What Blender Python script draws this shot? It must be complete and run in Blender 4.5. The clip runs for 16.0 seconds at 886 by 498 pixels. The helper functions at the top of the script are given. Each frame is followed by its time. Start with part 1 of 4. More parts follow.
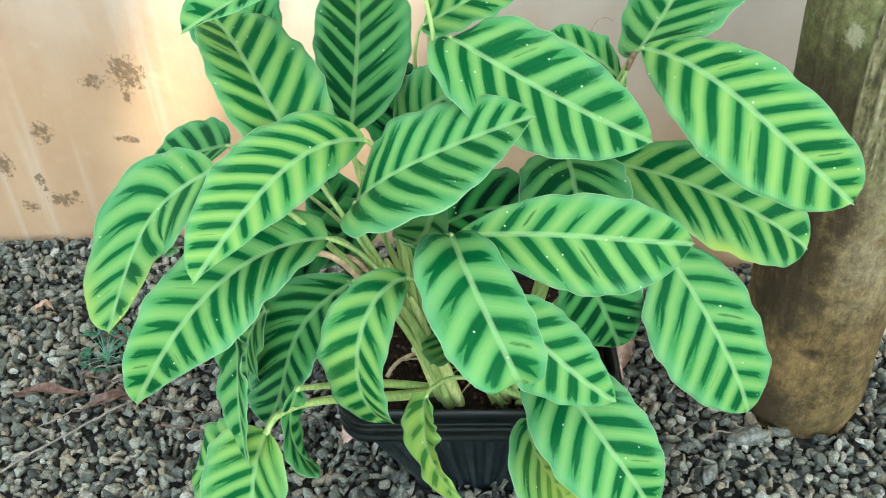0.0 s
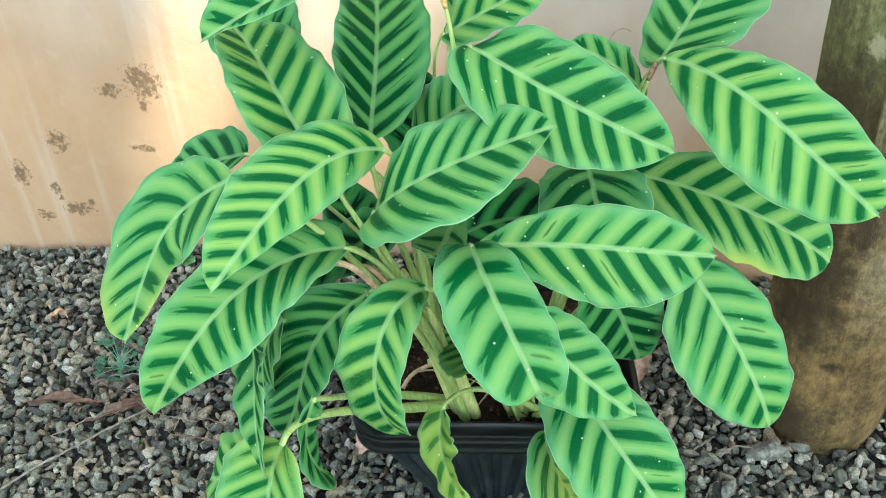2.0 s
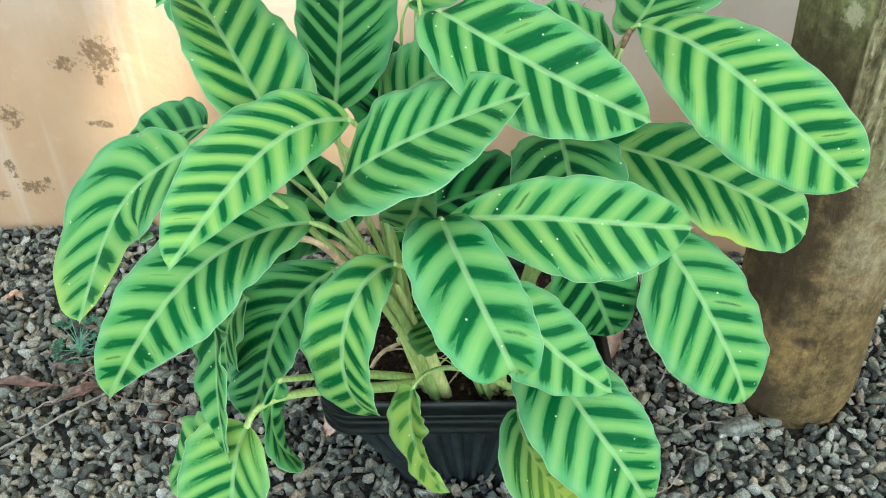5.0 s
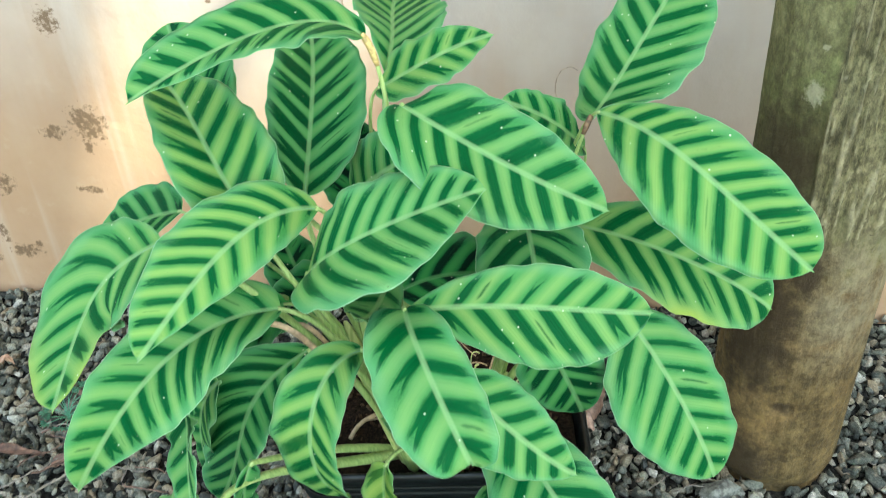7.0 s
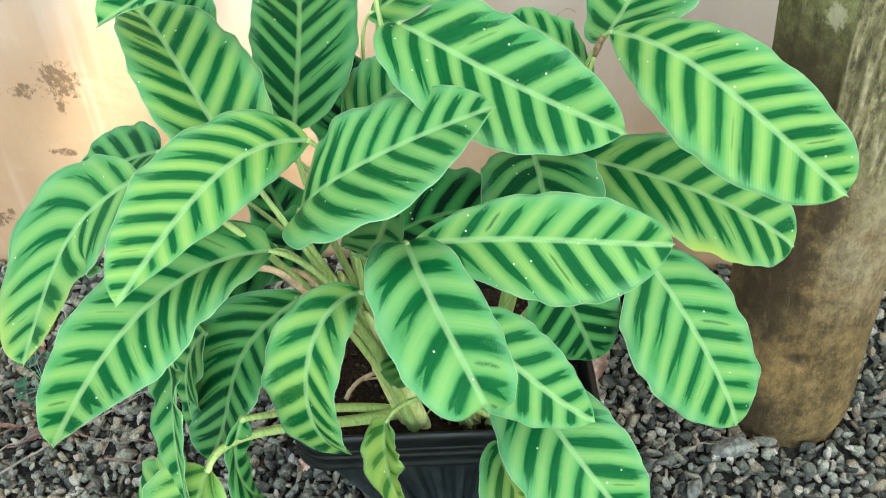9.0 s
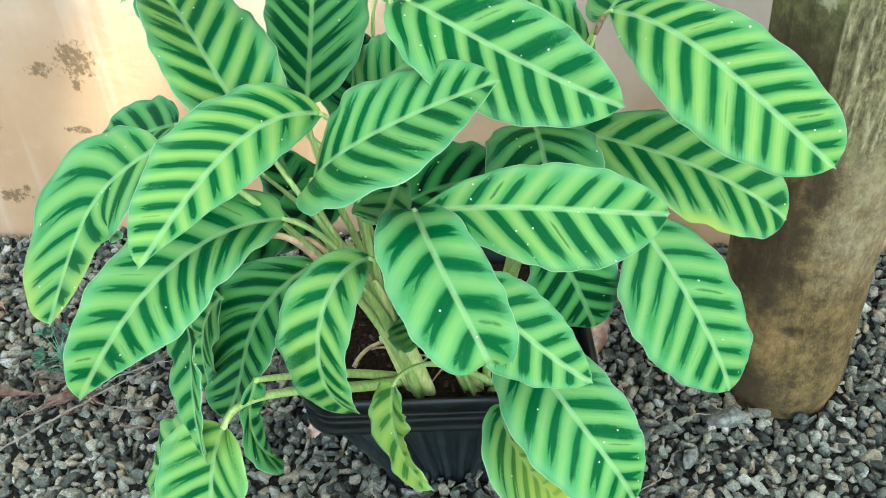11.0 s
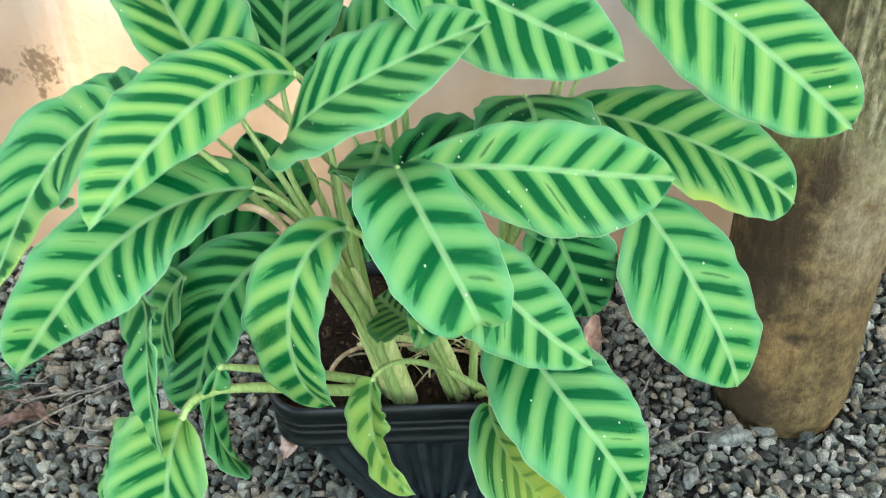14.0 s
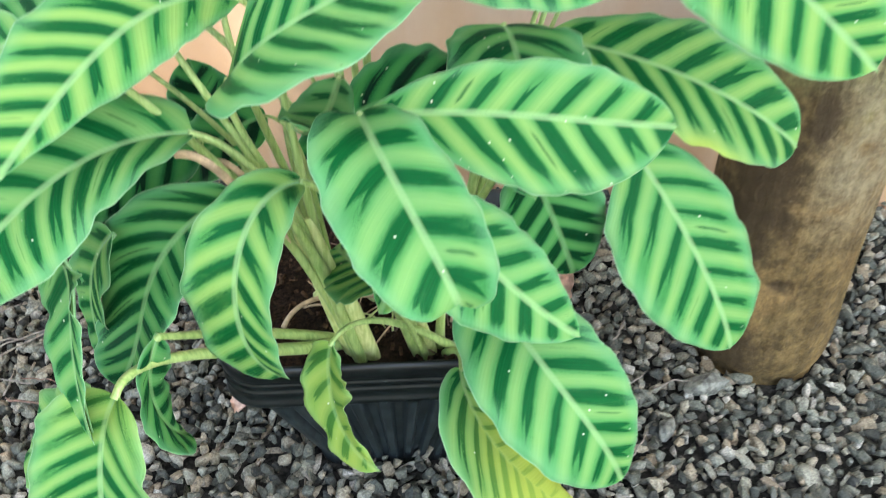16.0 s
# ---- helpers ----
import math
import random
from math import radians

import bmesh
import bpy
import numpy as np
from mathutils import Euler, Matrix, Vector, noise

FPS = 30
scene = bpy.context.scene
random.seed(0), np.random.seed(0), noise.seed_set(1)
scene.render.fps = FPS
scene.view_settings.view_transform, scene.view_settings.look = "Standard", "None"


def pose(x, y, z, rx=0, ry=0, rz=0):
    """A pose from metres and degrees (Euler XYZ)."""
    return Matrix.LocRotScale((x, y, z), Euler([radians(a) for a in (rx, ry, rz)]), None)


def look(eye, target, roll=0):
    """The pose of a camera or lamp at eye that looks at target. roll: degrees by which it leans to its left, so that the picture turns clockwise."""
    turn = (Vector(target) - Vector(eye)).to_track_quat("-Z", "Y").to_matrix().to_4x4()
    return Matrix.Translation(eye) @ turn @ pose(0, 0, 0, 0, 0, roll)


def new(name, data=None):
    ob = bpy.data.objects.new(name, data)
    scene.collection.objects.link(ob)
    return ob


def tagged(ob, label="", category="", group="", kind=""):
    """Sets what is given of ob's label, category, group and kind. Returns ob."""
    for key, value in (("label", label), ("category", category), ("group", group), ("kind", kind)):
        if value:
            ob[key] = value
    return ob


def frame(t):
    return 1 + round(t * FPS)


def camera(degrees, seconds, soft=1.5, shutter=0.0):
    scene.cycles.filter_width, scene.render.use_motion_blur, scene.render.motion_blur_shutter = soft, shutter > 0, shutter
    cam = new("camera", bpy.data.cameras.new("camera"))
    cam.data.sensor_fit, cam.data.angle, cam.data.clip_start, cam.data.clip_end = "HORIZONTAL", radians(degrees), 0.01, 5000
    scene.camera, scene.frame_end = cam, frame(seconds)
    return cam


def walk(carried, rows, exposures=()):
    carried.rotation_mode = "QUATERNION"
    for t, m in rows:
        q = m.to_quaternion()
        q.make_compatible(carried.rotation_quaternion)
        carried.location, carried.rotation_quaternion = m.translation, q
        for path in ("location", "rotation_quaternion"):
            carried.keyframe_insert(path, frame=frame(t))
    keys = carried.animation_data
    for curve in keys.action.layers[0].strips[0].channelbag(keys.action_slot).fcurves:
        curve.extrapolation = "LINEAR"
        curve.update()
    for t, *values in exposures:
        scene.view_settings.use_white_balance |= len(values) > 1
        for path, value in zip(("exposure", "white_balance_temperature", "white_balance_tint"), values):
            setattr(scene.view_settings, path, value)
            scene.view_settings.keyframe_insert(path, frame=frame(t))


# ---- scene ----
cam = camera(51.6, 16.0, soft=1.0, shutter=0.3)
PATH = [
    (0, (0.25, 0.177, 1.048), (-0.065, 1.761, -0.131), -3.0),
    (0.5, (0.232, 0.185, 1.047), (-0.11, 1.773, -0.12), -3.5),
    (1, (0.224, 0.19, 1.04), (-0.125, 1.78, -0.123), -3.5),
    (1.5, (0.233, 0.184, 1.046), (-0.11, 1.776, -0.116), -3.3),
    (2, (0.241, 0.181, 1.043), (-0.099, 1.776, -0.115), -3.1),
    (2.5, (0.24, 0.176, 1.017), (-0.092, 1.772, -0.141), -2.9),
    (3, (0.25, 0.177, 1.012), (-0.055, 1.763, -0.169), -2.3),
    (5.5, (0.233, 0.204, 1.025), (-0.033, 1.785, -0.17), -2.1),
    (6, (0.237, 0.198, 1.032), (-0.046, 1.782, -0.156), -2.4),
    (6.5, (0.25, 0.189, 1.05), (-0.033, 1.787, -0.118), -2.1),
    (7, (0.274, 0.224, 1.072), (-0.013, 1.842, -0.068), -3.0),
    (7.5, (0.271, 0.286, 1.073), (-0.008, 1.926, -0.036), -4.0),
    (8, (0.257, 0.296, 1.03), (-0.008, 1.942, -0.075), -3.6),
    (8.5, (0.25, 0.277, 1.008), (-0.004, 1.897, -0.137), -3.4),
    (9, (0.247, 0.249, 0.995), (0.0, 1.855, -0.171), -3.3),
    (9.5, (0.248, 0.229, 0.991), (0.008, 1.825, -0.189), -3.1),
    (10, (0.249, 0.208, 0.998), (0.008, 1.797, -0.192), -3.1),
    (12.5, (0.253, 0.207, 1.005), (-0.027, 1.796, -0.178), -3.4),
    (13, (0.247, 0.208, 0.989), (-0.03, 1.791, -0.201), -3.3),
    (13.5, (0.241, 0.204, 0.948), (-0.016, 1.811, -0.215), -2.8),
    (14, (0.241, 0.219, 0.892), (0.023, 1.895, -0.177), -2.0),
    (14.5, (0.209, 0.282, 0.776), (0.029, 1.911, -0.371), -1.1),
    (15, (0.186, 0.351, 0.734), (0.03, 1.931, -0.482), -0.5),
    (15.5, (0.186, 0.363, 0.753), (0.065, 1.93, -0.485), 0.5),
    (16, (0.218, 0.317, 0.868), (0.108, 1.892, -0.36), 0.0),
]
walk(cam, [(t, look(eye, target, roll)) for t, eye, target, roll in PATH], exposures=((0.0, 2.99, 7220, -2), (3.0, 2.96, 7220, -2), (6.5, 2.95, 7120, -1), (7.5, 2.84, 7070, -4), (8.0, 2.81, 7070, -3), (9.0, 3.07, 7470, 2), (10.0, 3.07, 7070, -3), (13.0, 3.05, 6970, -2), (14.0, 3.04, 7070, 2), (14.5, 3.30, 7500, 15), (15.0, 3.54, 7620, 21), (15.5, 3.54, 7670, 22), (16.0, 3.17, 7270, 9)))

# ==== place ====
# ---- light ----
world = bpy.data.worlds.new("sky")
scene.world = world
world.use_nodes = True
sky = world.node_tree.nodes.new("ShaderNodeTexSky")
sky.sky_type, sky.sun_disc = "NISHITA", False
SUN = Vector((-0.30, 0.26, -0.86)).normalized()
sky.sun_elevation = math.asin(-SUN.z)
sky.sun_rotation = math.atan2(-SUN.x, -SUN.y)
sky.dust_density, sky.air_density = 2.0, 1.0
world.node_tree.nodes["Background"].inputs["Strength"].default_value = 0.15
world.node_tree.links.new(sky.outputs[0], world.node_tree.nodes["Background"].inputs["Color"])
sun = new("sun", bpy.data.lights.new("sun", "SUN"))
sun.data.energy, sun.data.angle, sun.data.color = 2.7, radians(3.0), (1.0, 0.97, 0.92)
sun.matrix_world = look((0, 0, 6), Vector((0, 0, 6)) + SUN)


# ---- materials ----
class Nodes:
    """Short ways to write a node material."""

    def __init__(self, name):
        self.mat = bpy.data.materials.new(name)
        self.mat.use_nodes = True
        self.tree = self.mat.node_tree
        self.bsdf = self.tree.nodes["Principled BSDF"]

    def put(self, socket, value):
        if isinstance(value, bpy.types.NodeSocket):
            self.tree.links.new(value, socket)
        else:
            socket.default_value = (*value, 1.0) if isinstance(value, tuple) and len(value) == 3 and len(socket.default_value) == 4 else value

    def node(self, kind, out=0, **sockets):
        made = self.tree.nodes.new("ShaderNode" + kind)
        for key, value in sockets.items():
            self.put(made.inputs[key.replace("_", " ")], value)
        return made.outputs[out]

    def math(self, op, a, b=0.0, c=0.0):
        made = self.tree.nodes.new("ShaderNodeMath")
        made.operation = op
        for socket, value in zip(made.inputs, (a, b, c)):
            self.put(socket, value)
        return made.outputs[0]

    def attr(self, name):
        made = self.tree.nodes.new("ShaderNodeAttribute")
        made.attribute_name = name
        return made.outputs["Fac"]

    def coords(self):
        return self.node("TexCoord", 3)

    def scaled(self, vector, scale):
        made = self.tree.nodes.new("ShaderNodeMapping")
        self.put(made.inputs["Vector"], vector)
        made.inputs["Scale"].default_value = scale
        return made.outputs[0]

    def noise(self, vector, scale, detail=3.0, rough=0.55):
        return self.node("TexNoise", Vector=vector, Scale=scale, Detail=detail, Roughness=rough)

    def ramp(self, value, low, high, to0=0.0, to1=1.0):
        made = self.tree.nodes.new("ShaderNodeMapRange")
        made.interpolation_type = "SMOOTHSTEP"
        for socket, item in zip(made.inputs, (value, low, high, to0, to1)):
            self.put(socket, item)
        return made.outputs[0]

    def mix(self, factor, a, b, blend="MIX"):
        made = self.tree.nodes.new("ShaderNodeMix")
        made.data_type, made.blend_type = "RGBA", blend
        self.put(made.inputs[0], factor)
        self.put(made.inputs[6], a)
        self.put(made.inputs[7], b)
        return made.outputs[2]

    def bump(self, height, strength, distance):
        return self.node("Bump", Height=height, Strength=strength, Distance=distance)

    def done(self, color, rough, normal=None, **more):
        self.put(self.bsdf.inputs["Base Color"], color)
        self.put(self.bsdf.inputs["Roughness"], rough)
        if normal is not None:
            self.put(self.bsdf.inputs["Normal"], normal)
        for key, value in more.items():
            self.put(self.bsdf.inputs[key.replace("_", " ")], value)
        return self.mat


def leaf_material():
    n = Nodes("striped_leaf")
    along, across, reach, age, seed, tone = (n.attr(a) for a in ("along", "across", "reach", "age", "seed", "tone"))
    side = n.math("GREATER_THAN", across, 0.0)
    edge = n.math("ABSOLUTE", across)
    away = n.math("ABSOLUTE", reach)
    cell = n.node("CombineXYZ", X=along, Y=reach, Z=n.math("MULTIPLY", seed, 7.0))
    soft = n.math("SUBTRACT", n.noise(cell, 22.0, 2.0), 0.5)
    ripple = n.math("SUBTRACT", n.noise(cell, 90.0, 2.0), 0.5)
    path = n.math("SUBTRACT", along, n.math("MULTIPLY", away, 0.72))
    path = n.math("ADD", path, n.math("MULTIPLY", n.math("MULTIPLY", away, away), -2.5))
    path = n.math("ADD", path, n.math("MULTIPLY", ripple, 0.0008))
    turns = n.math("ADD", n.math("MULTIPLY", side, n.attr("bar_one")), n.math("MULTIPLY", n.math("SUBTRACT", 1.0, side), n.attr("bar_two")))
    turns = n.math("ADD", turns, n.math("ADD", n.math("MULTIPLY", soft, 0.22), n.math("MULTIPLY", ripple, 0.03)))
    wave = n.math("COSINE", n.math("MULTIPLY", turns, 2 * math.pi))
    bar = n.node("CombineXYZ", X=n.math("FLOOR", n.math("ADD", turns, 0.5)), Y=side, Z=seed)
    each = n.tree.nodes.new("ShaderNodeTexWhiteNoise")
    n.put(each.inputs["Vector"], bar)
    flank = n.tree.nodes.new("ShaderNodeTexWhiteNoise")
    n.put(flank.inputs["Vector"], n.node("CombineXYZ", X=side, Y=n.math("MULTIPLY", seed, 3.7), Z=0.5))
    length = n.math("ADD", 0.86, n.math("MULTIPLY", each.outputs["Value"], 0.24))
    streak = n.node("CombineXYZ", X=n.math("MULTIPLY", path, 170.0), Y=n.math("MULTIPLY", away, 14.0), Z=n.math("MULTIPLY", seed, 9.0))
    fork = n.math("SUBTRACT", n.noise(streak, 1.0, 3.0, 0.6), 0.5)
    thread = n.node("CombineXYZ", X=n.math("MULTIPLY", path, 1100.0), Y=n.math("MULTIPLY", away, 26.0), Z=seed)
    fine = n.math("SUBTRACT", n.noise(thread, 1.0, 2.0), 0.5)
    apart = n.math("MULTIPLY", n.math("ABSOLUTE", n.math("SUBTRACT", n.math("FRACT", n.math("ADD", turns, 0.5)), 0.5)), 2.0)
    spread = n.math("MULTIPLY", n.ramp(edge, 0.0, 0.35, 0.33, 0.40), n.ramp(n.math("SUBTRACT", edge, length), -0.34, 0.06, 1.0, -0.05))
    spread = n.math("ADD", spread, n.math("MULTIPLY", n.math("SUBTRACT", each.outputs["Color"], 0.5), 0.30))
    spread = n.math("ADD", spread, n.math("MULTIPLY", n.math("SUBTRACT", flank.outputs["Value"], 0.5), 0.24))
    spread = n.math("ADD", spread, n.math("MULTIPLY", fork, n.math("ADD", 0.06, n.math("MULTIPLY", n.math("MULTIPLY", edge, edge), 1.5))))
    spread = n.math("ADD", spread, n.math("MULTIPLY", fine, 0.10))
    fresh = n.math("MAXIMUM", tone, 0.0)
    spread = n.math("SUBTRACT", spread, n.math("MULTIPLY", fresh, 0.06))
    twin = n.tree.nodes.new("ShaderNodeTexWhiteNoise")
    n.put(twin.inputs["Vector"], n.node("CombineXYZ", X=n.math("FLOOR", turns), Y=n.math("ADD", side, 4.0), Z=seed))
    thin = n.math("MULTIPLY", n.math("SUBTRACT", twin.outputs["Value"], 0.90), 0.95)
    thin = n.math("ADD", n.math("SUBTRACT", thin, n.ramp(edge, 0.55, 0.85, 0.0, 0.3)), n.math("MULTIPLY", fork, 0.12))
    thin = n.math("SUBTRACT", n.math("SUBTRACT", thin, n.ramp(edge, 0.10, 0.30, 0.2, 0.0)), n.math("MULTIPLY", age, 0.4))
    dark = n.ramp(n.math("SUBTRACT", spread, apart), -0.11, 0.09)
    dark = n.math("MAXIMUM", dark, n.math("MULTIPLY", n.ramp(n.math("SUBTRACT", thin, n.math("SUBTRACT", 1.0, apart)), -0.12, 0.10), 0.85))
    split = n.tree.nodes.new("ShaderNodeTexWhiteNoise")
    n.put(split.inputs["Vector"], n.node("CombineXYZ", X=n.math("FLOOR", n.math("ADD", turns, 0.5)), Y=n.math("ADD", side, 9.0), Z=seed))
    notch = n.math("ADD", 0.32, n.math("MULTIPLY", split.outputs["Value"], 0.70))
    tongue = n.math("MULTIPLY", n.math("SUBTRACT", edge, notch), 1.0)
    tongue = n.math("ADD", tongue, n.math("MULTIPLY", fork, 0.30))
    shift = n.math("ABSOLUTE", n.math("ADD", n.math("SUBTRACT", n.math("FRACT", n.math("ADD", turns, 0.5)), 0.5), n.math("MULTIPLY", n.math("SUBTRACT", split.outputs["Color"], 0.5), 0.16)))
    dark = n.math("MULTIPLY", dark, n.ramp(n.math("SUBTRACT", tongue, n.math("MULTIPLY", shift, 2.0)), -0.06, 0.08, 1.0, 0.0))
    dark = n.math("MULTIPLY", dark, n.ramp(age, 0.3, 0.9, 1.0, 0.55))
    halo = n.ramp(apart, 1.0, 0.25)
    # Negative tone paints the shade on inner and rear leaves into their colour.
    leaf_shade = n.math("MAXIMUM", n.math("MULTIPLY", tone, -1.0), 0.0)
    light = n.mix(halo, (0.166, 0.346, 0.108), (0.050, 0.258, 0.068))
    light = n.mix(n.ramp(n.noise(cell, 9.0), 0.35, 0.7, 0.0, 0.6), light, (0.112, 0.338, 0.122))
    light = n.mix(n.math("MULTIPLY", fresh, 0.75), light, n.mix(halo, (0.252, 0.408, 0.100), (0.082, 0.284, 0.063)))
    light = n.mix(n.math("MULTIPLY", leaf_shade, 0.85), light, n.mix(halo, (0.024, 0.240, 0.055), (0.008, 0.160, 0.040)))
    light = n.mix(n.math("MULTIPLY", n.ramp(fine, -0.2, 0.25), 0.16), light, (0.045, 0.20, 0.07))
    deep = n.mix(n.ramp(fine, -0.3, 0.3), (0.0002, 0.066, 0.015), (0.0005, 0.102, 0.023))
    deep = n.mix(leaf_shade, deep, (0.0003, 0.019, 0.008))
    rib = n.ramp(away, 0.0012, 0.0036, 1.0, 0.0)
    verge = n.math("MULTIPLY", n.ramp(n.math("SUBTRACT", spread, apart), -0.34, 0.02), n.ramp(age, 0.2, 0.6, 0.38, 0.1))
    light = n.mix(n.math("MULTIPLY", verge, n.ramp(edge, 0.80, 0.98, 1.0, 0.3)), light, n.mix(leaf_shade, (0.020, 0.170, 0.042), (0.004, 0.075, 0.020)))
    color = n.mix(dark, light, deep)
    color = n.mix(n.math("MULTIPLY", rib, 0.7), color, n.mix(leaf_shade, (0.255, 0.445, 0.190), (0.110, 0.32, 0.115)))
    # Mint sheen towards the leaf margin, painted into the colour.
    rim_sheen = n.ramp(n.math("ADD", edge, n.math("MULTIPLY", soft, 0.30)), 0.68, 0.99)
    color = n.mix(n.math("MULTIPLY", rim_sheen, 0.4), color, (0.135, 0.345, 0.180))
    color = n.mix(n.ramp(edge, 0.976, 0.996), color, (0.24, 0.43, 0.24))
    yellow = n.math("MULTIPLY", n.ramp(n.math("ADD", age, n.math("MULTIPLY", soft, 0.5)), 0.15, 0.85), 0.90)
    color = n.mix(yellow, color, n.mix(n.math("MULTIPLY", dark, n.ramp(age, 0.4, 1.0, 0.9, 0.55)), (0.37, 0.445, 0.072), (0.085, 0.25, 0.035)))
    burnt = n.ramp(n.math("ADD", n.math("MULTIPLY", edge, age), n.math("MULTIPLY", soft, 0.6)), 0.86, 1.02)
    color = n.mix(n.math("MULTIPLY", burnt, 0.5), color, (0.50, 0.36, 0.15))
    speck = n.tree.nodes.new("ShaderNodeTexVoronoi")
    n.put(speck.inputs["Vector"], cell)
    speck.inputs["Scale"].default_value = 85.0
    spot = n.math("MULTIPLY", n.ramp(speck.outputs["Distance"], 0.05, 0.10, 1.0, 0.0), n.math("GREATER_THAN", n.noise(cell, 26.0, 1.0), 0.53))
    color = n.mix(n.math("MULTIPLY", spot, 0.85), color, (0.62, 0.66, 0.50))
    veins = n.math("COSINE", n.math("MULTIPLY", path, 2 * math.pi * 260.0))
    relief = n.math("ADD", n.math("MULTIPLY", veins, 0.16), n.math("ADD", n.math("MULTIPLY", wave, 0.8), n.math("MULTIPLY", fine, 0.5)))
    normal = n.bump(relief, 0.35, 0.0014)
    n.done(color, n.math("ADD", 0.40, n.math("MULTIPLY", n.noise(cell, 60.0), 0.18)), normal, Specular_IOR_Level=0.09)
    glow = n.node("BsdfTranslucent", Color=n.mix(1.0, color, (1.0, 1.0, 0.45), "MULTIPLY"))
    blend = n.node("MixShader", Fac=0.36)
    n.tree.links.new(n.bsdf.outputs[0], blend.node.inputs[1])
    n.tree.links.new(glow, blend.node.inputs[2])
    n.tree.links.new(blend, n.tree.nodes["Material Output"].inputs["Surface"])
    return n.mat


def stalk_material(name, low, high):
    n = Nodes(name)
    place = n.coords()
    grain = n.noise(n.scaled(place, (260.0, 260.0, 18.0)), 1.0, 3.0)
    patch = n.noise(place, 28.0)
    color = n.mix(n.ramp(grain, 0.3, 0.7), low, high)
    color = n.mix(n.ramp(patch, 0.55, 0.75, 0.0, 0.3), color, (0.36, 0.36, 0.12))
    return n.done(color, 0.42, n.bump(grain, 0.25, 0.002), Subsurface_Weight=0.0)


def wall_material():
    n = Nodes("stained_plaster")
    place = n.coords()
    split = n.tree.nodes.new("ShaderNodeSeparateXYZ")
    n.put(split.inputs[0], place)
    x, z = split.outputs[0], split.outputs[2]
    cloud = n.noise(place, 3.2, 5.0, 0.6)
    fine = n.noise(place, 34.0, 4.0)
    run = n.noise(n.scaled(place, (9.0, 9.0, 1.3)), 1.0, 4.0)
    paint = n.mix(n.ramp(cloud, 0.3, 0.7), (0.362, 0.297, 0.246), (0.430, 0.368, 0.312))
    soil = n.mix(n.ramp(cloud, 0.32, 0.68), (0.315, 0.184, 0.098), (0.380, 0.240, 0.138))
    height = n.math("ADD", z, n.math("MULTIPLY", n.math("SUBTRACT", run, 0.5), 0.45))
    height = n.math("ADD", height, n.math("MULTIPLY", n.math("MINIMUM", n.math("MAXIMUM", x, -0.9), 0.6), 0.18))
    color = n.mix(n.ramp(height, 0.17, 0.68, 0.95, 0.0), paint, soil)
    color = n.mix(n.ramp(run, 0.52, 0.72, 0.0, 0.35), color, (0.37, 0.25, 0.155))
    color = n.mix(n.ramp(fine, 0.60, 0.75, 0.0, 0.16), color, (0.45, 0.33, 0.22))
    wash = n.noise(n.scaled(place, (15.0, 15.0, 0.7)), 1.0, 3.0, 0.6)
    color = n.mix(n.ramp(wash, 0.56, 0.72, 0.0, 0.25), color, (0.50, 0.44, 0.375))
    mould = n.noise(place, 95.0, 5.0, 0.75)
    total = 0.0
    for cx, cz, rx, rz in MOULD:
        dx = n.math("DIVIDE", n.math("SUBTRACT", x, cx), rx)
        dz = n.math("DIVIDE", n.math("SUBTRACT", z, cz), rz)
        far = n.math("SQRT", n.math("ADD", n.math("MULTIPLY", dx, dx), n.math("MULTIPLY", dz, dz)))
        total = n.math("MAXIMUM", total, n.ramp(far, 0.1, 1.45, 1.0, 0.0))
    spot = n.ramp(n.math("ADD", total, n.math("MULTIPLY", n.math("SUBTRACT", mould, 0.5), 2.4)), 0.62, 1.0)
    spot = n.math("MULTIPLY", spot, n.math("GREATER_THAN", total, 0.02))
    color = n.mix(n.math("MULTIPLY", spot, 0.9), color, (0.13, 0.080, 0.042))
    normal = n.bump(n.math("ADD", fine, n.math("MULTIPLY", cloud, 2.0)), 0.35, 0.006)
    return n.done(color, 0.86, normal, Specular_IOR_Level=0.2)


def stone_material():
    n = Nodes("crushed_stone")
    geo = n.tree.nodes.new("ShaderNodeNewGeometry")
    each = n.math("FRACT", n.math("ADD", geo.outputs["Random Per Island"], n.node("ObjectInfo", 5)))
    place = geo.outputs["Position"]
    ramp = n.tree.nodes.new("ShaderNodeValToRGB")
    n.put(ramp.inputs[0], each)
    stops = ((0.0, (0.040, 0.043, 0.040)), (0.3, (0.106, 0.112, 0.092)), (0.55, (0.203, 0.208, 0.172)), (0.72, (0.318, 0.310, 0.250)), (0.86, (0.27, 0.215, 0.148)), (1.0, (0.45, 0.440, 0.390)))
    for stop in stops[2:]:
        ramp.color_ramp.elements.new(stop[0])
    for element, (where, shade) in zip(ramp.color_ramp.elements, stops):
        element.position, element.color = where, (*shade, 1.0)
    grain = n.noise(place, 330.0, 5.0, 0.75)
    patch = n.noise(place, 110.0, 3.0)
    color = n.mix(0.9, ramp.outputs[0], n.mix(n.ramp(grain, 0.35, 0.68), (0.28, 0.28, 0.27), (1.15, 1.15, 1.1)), "MULTIPLY")
    color = n.mix(0.15, color, ramp.outputs[0])
    color = n.mix(n.ramp(patch, 0.54, 0.72, 0.0, 0.5), color, (0.27, 0.225, 0.155))
    return n.done(color, 0.8, n.bump(n.math("ADD", grain, patch), 0.7, 0.0035), Specular_IOR_Level=0.2)


